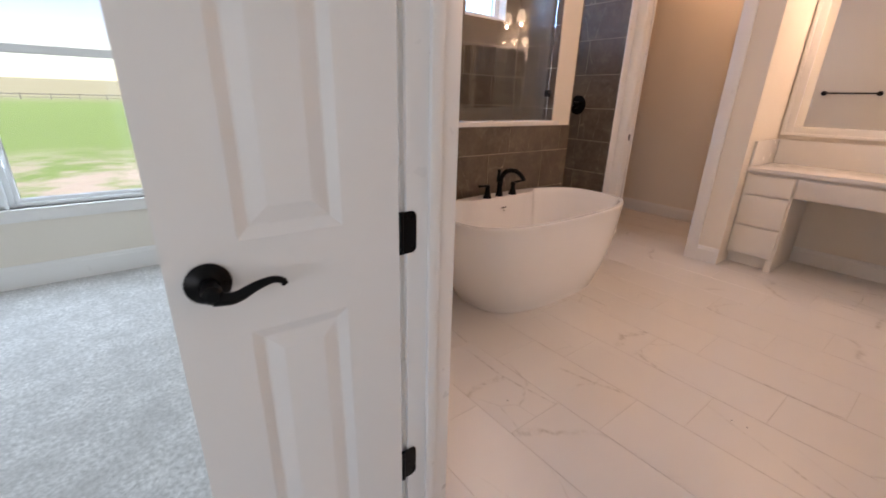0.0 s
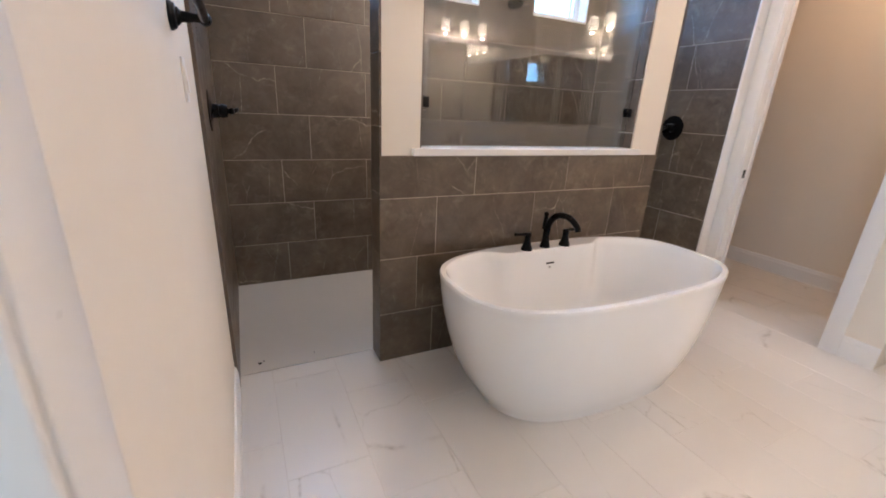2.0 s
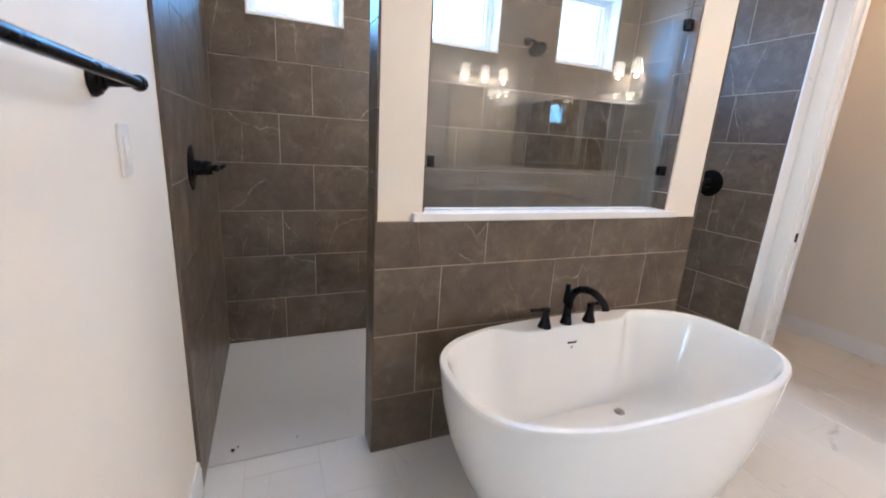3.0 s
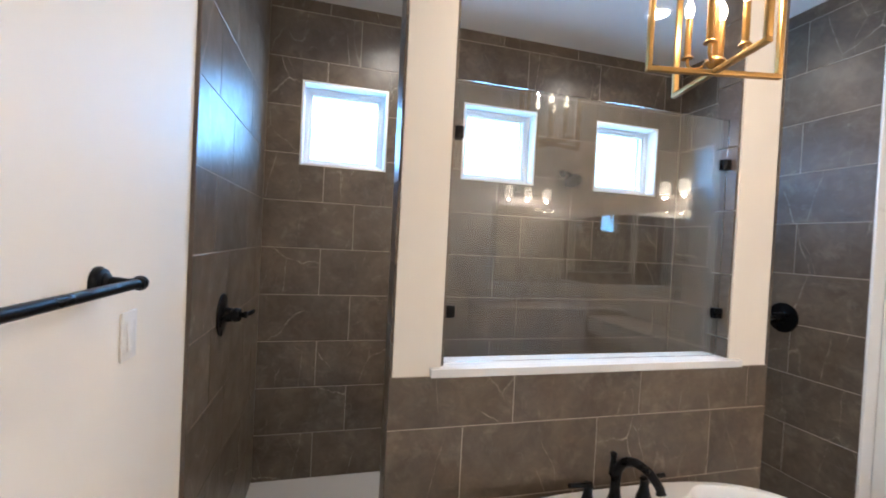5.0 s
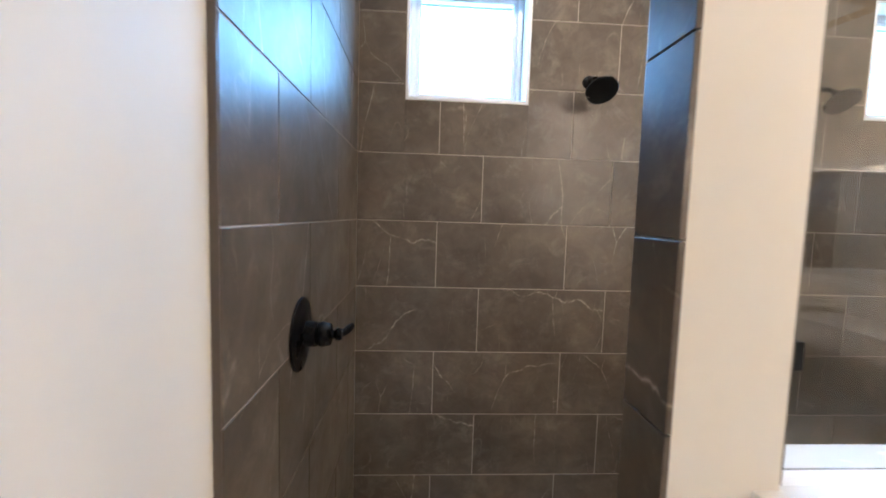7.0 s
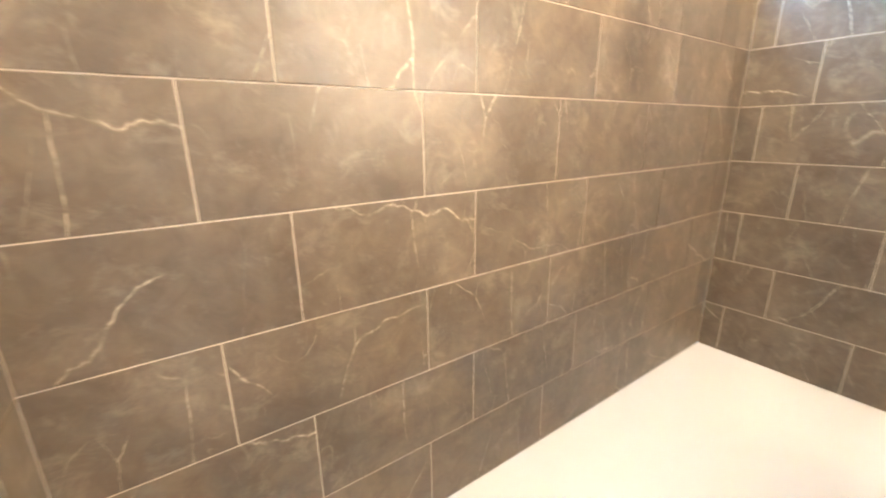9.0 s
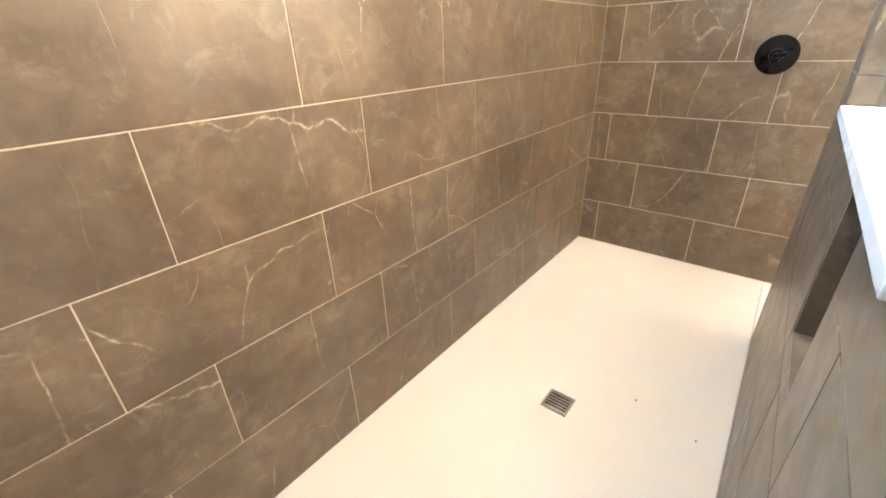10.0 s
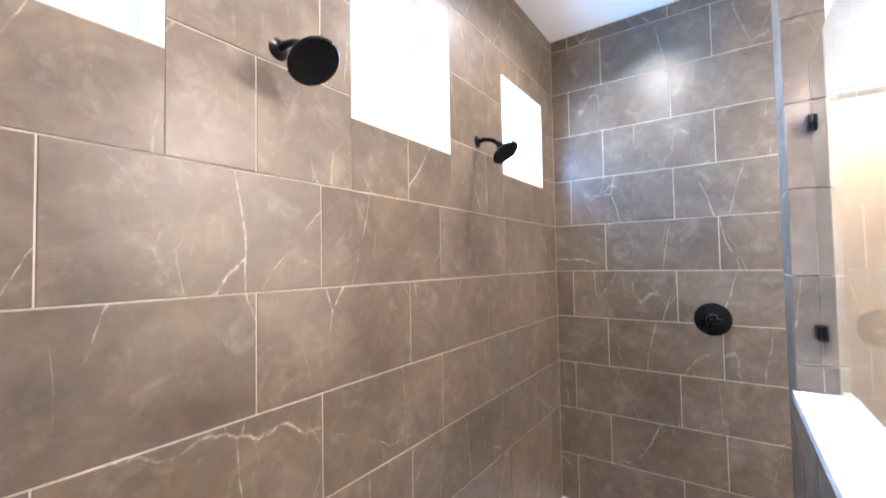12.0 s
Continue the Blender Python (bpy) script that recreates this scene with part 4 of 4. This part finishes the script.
while z < CEIL - 2.185 - 0.03:
    pts = [(0.009 * math.cos(t) * (1 if int(z * 50) % 2 else 0), 0.009 * math.cos(t) * (0 if int(z * 50) % 2 else 1), z + 0.016 + 0.018 * math.sin(t)) for t in [2 * math.pi * i / 12 for i in range(13)]]
    tube(bm, pts, 0.0022, 6, False)
    z += 0.027
part("chain", bm, GOLD, lantern, "gold link chain")
part("canopy", lathe(bmesh.new(), [(0.0, CEIL - 2.215), (0.02, CEIL - 2.213), (0.062, CEIL - 2.195), (0.064, CEIL - 2.186), (0.0, CEIL - 2.186)], segments=28), GOLD, lantern, "round gold ceiling plate")
for x, y in ((3.0, 2.86), (1.42, 2.86)):
    c = thing("recessed_light", "lit round recessed ceiling light", "ceiling light", (x, y, CEIL), "recessed lights")
    part("trim_ring", lathe(bmesh.new(), [(0.062, -0.001), (0.085, -0.001), (0.084, -0.007), (0.064, -0.009), (0.062, -0.001)], segments=36), TRIM, c, "white trim ring")
    part("lens", lathe(bmesh.new(), [(0.0, -0.002), (0.0615, -0.002), (0.0615, -0.004), (0.0, -0.004)], segments=36), CAN_GLOW, c, "glowing lens")

# ---- small marks ----
rubbish = random.Random(4)
CRUMBS = ((0.716, 2.374, 0.011, "shower pan"), (0.735, 2.392, 0.006, "shower pan"), (0.992, 2.381, 0.004, "shower pan"), (2.382, 2.631, 0.004, "shower pan"), (2.311, 2.397, 0.004, "shower pan"),
          (1.902, 0.248, 0.003, "marble floor"), (1.909, 0.194, 0.003, "marble floor"), (1.206, 0.906, 0.003, "marble floor"))
for x, y, size, where in CRUMBS:
    d = thing("debris_crumb", f"tiny dark crumb of building debris on the {where}", "debris", (x, y, 0.001), "debris crumbs")
    bm = bmesh.new()
    bmesh.ops.create_icosphere(bm, subdivisions=1, radius=size)
    for v in bm.verts:
        v.co *= rubbish.uniform(0.6, 1.3)
        v.co.z = max(0.0, v.co.z * 0.6 + size * 0.3)
    part("crumb", bm, BRONZE, d)

# ---- tiles (each one a piece) ----
tile_meshes = {}
GAP = 0.0033                    # grout joint of the dark tile


def tile_mesh(w, h, t, material):
    key = (round(w, 3), round(h, 3), round(t, 3), material.name)
    if key not in tile_meshes:
        c = 0.0012
        a, b = w / 2, h / 2
        verts = [(-a, -b, 0), (a, -b, 0), (a, b, 0), (-a, b, 0), (-a, -b, t - c), (a, -b, t - c), (a, b, t - c), (-a, b, t - c),
                 (-a + c, -b + c, t), (a - c, -b + c, t), (a - c, b - c, t), (-a + c, b - c, t)]
        faces = [(8, 9, 10, 11)] + [(i, (i + 1) % 4, 4 + (i + 1) % 4, 4 + i) for i in range(4)] + [(4 + i, 4 + (i + 1) % 4, 8 + (i + 1) % 4, 8 + i) for i in range(4)]
        me = bpy.data.meshes.new("tile")
        me.from_pydata(verts, [], faces)
        me.materials.append(material)
        tile_meshes[key] = me
    return tile_meshes[key]


def lay(parent, origin, u, v, spans, material, t=0.010, gap=GAP):
    """Tiles on a plane: spans are (u0, u1, v0, v1) measured from the origin along u and v; they face along u x v."""
    u, v, o = Vector(u), Vector(v), Vector(origin)
    n = u.cross(v)
    turn = Matrix((u, v, n)).transposed().to_4x4()
    for u0, u1, v0, v1 in spans:
        if u1 - u0 < 0.012 or v1 - v0 < 0.012:
            continue
        ob = new("tile", tile_mesh(u1 - u0 - gap, v1 - v0 - gap, t, material))
        spot = o + u * (u0 + u1) / 2 + v * (v0 + v1) / 2 - n * (t - random.uniform(0.0, 0.0005))
        ob.matrix_world = Matrix.Translation(spot) @ turn
        ob.parent = parent


def courses(u0, u1, rows, joints, pitch=0.609):
    """Running courses: rows of heights, joints give one joint place for every course in turn."""
    out = []
    for k, (z0, z1) in enumerate(zip(rows, rows[1:])):
        j = joints[k % len(joints)]
        cut = j - pitch * math.ceil((j - u0) / pitch)
        xs = [u0]
        while cut < u1 - 0.004:
            if cut > u0 + 0.004:
                xs.append(cut)
            cut += pitch
        xs.append(u1)
        out += [(a, b, z0, z1) for a, b in zip(xs, xs[1:])]
    return out


def minus(spans, holes):
    """Cuts rectangular holes out of tiles; the pieces of one notched tile butt with no grout between them."""
    for h0, h1, g0, g1 in holes:
        out = []
        for a, b, c, d in spans:
            if b <= h0 or a >= h1 or d <= g0 or c >= g1:
                out.append((a, b, c, d))
                continue
            if a < h0:
                out.append((a, h0, c, d))
            if b > h1:
                out.append((h1, b, c, d))
            m0, m1 = max(a, h0) - (GAP if a < h0 - 0.012 else 0.0), min(b, h1) + (GAP if b > h1 + 0.012 else 0.0)
            if c < g0:
                out.append((m0, m1, c, g0))
            if d > g1:
                out.append((m0, m1, g1, d))
        spans = out
    return spans


ROWS_FULL = [0.001] + [0.305 * k for k in range(1, 11)] + [CEIL]
ROWS_HALF = [0.0, 0.28, 0.585, 0.89, HTOP]
back_holes = [(x0, x1, WZ0, WZ1) for x0, x1 in WINDOWS]
lay(bpy.data.objects["wall_back"], (0, YB, 0), (1, 0, 0), (0, 0, 1), minus(courses(XT, XE, ROWS_FULL, [0.989, 1.192]), back_holes), STONE)
lay(shower_west, (XT, 0, 0), (0, 1, 0), (0, 0, 1), courses(2.185, YB, ROWS_FULL, [2.675, 2.433]), STONE)
lay(shower_east, (XE, 0, 0), (0, -1, 0), (0, 0, 1), courses(-YB, -2.148, ROWS_FULL, [-2.735, -2.52]), STONE)
lay(half_wall, (0, HF, 0), (1, 0, 0), (0, 0, 1), courses(HX0, HX1, ROWS_HALF, [1.597, 1.50, 1.60, 1.812]), STONE)
inner = minus(courses(-HX1, -HX0, [0.0, 0.355, 0.66, 0.965, HTOP], [-1.60, -1.30]), [(-NX1, -NX0, NZ0, NZ1)])
lay(half_wall, (0, HB, 0), (-1, 0, 0), (0, 0, 1), inner, STONE)
for name, x, u in (("pillar_1", HX0, (0, -1, 0)), ("pillar_2", HX1, (0, 1, 0))):
    pil = bpy.data.objects[name]
    s = -1 if name == "pillar_1" else 1
    spans = [(min(s * HF, s * HB), max(s * HF, s * HB), a, b) for a, b in zip(ROWS_FULL, ROWS_FULL[1:])]
    lay(pil, (x, 0, 0), u, (0, 0, 1), spans, STONE)
    x0, x1 = (HX0, PL) if s < 0 else (PR, HX1)
    rows_up = [HTOP, 1.22] + ROWS_FULL[5:]
    lay(pil, (0, HB, 0), (-1, 0, 0), (0, 0, 1), [(-x1, -x0, a, b) for a, b in zip(rows_up, rows_up[1:])], STONE)
    rows_in = [1.127, 1.22] + ROWS_FULL[5:]
    xr, ur, sr = (PL, (0, 1, 0), 1) if s < 0 else (PR, (0, -1, 0), -1)
    lay(pil, (xr, 0, 0), ur, (0, 0, 1), [(min(sr * (HF + 0.012), sr * HB), max(sr * (HF + 0.012), sr * HB), a, b) for a, b in zip(rows_in, rows_in[1:])], STONE)
# niche lining
lay(half_wall, (0, HB - 0.085, 0), (-1, 0, 0), (0, 0, 1), [(-NX1, -NX0, NZ0, NZ1)], STONE)
lay(half_wall, (0, 0, NZ0 + 0.008), (1, 0, 0), (0, 1, 0), [(NX0, NX1, HB - 0.085, HB)], STONE)
for x, u, s in ((NX0 + 0.008, (0, 1, 0), 1), (NX1 - 0.008, (0, -1, 0), -1)):
    lay(half_wall, (x, 0, 0), u, (0, 0, 1), [(min(s * (HB - 0.085), s * HB), max(s * (HB - 0.085), s * HB), NZ0, NZ1)], STONE)

# floor tiles run along y, stepping a third of their length from column to column
FX, FP, FL = 0.768, 0.3085, 0.610
floor_spans = []
for k in range(-1, 16):
    x0, x1 = max(FX + FP * k, XW), min(FX + FP * (k + 1), 5.12)
    if x1 - x0 < 0.02:
        continue
    top = 2.30 if x0 < 3.78 else YB
    y = 1.575 - 0.2033 * k
    y -= FL * math.ceil((y - YS) / FL)
    while y < top:
        floor_spans.append((x0, x1, max(y, YS), min(y + FL, top)))
        y += FL
lay(floor, (0, 0, 0), (1, 0, 0), (0, 1, 0), floor_spans, MARBLE, gap=0.0024)
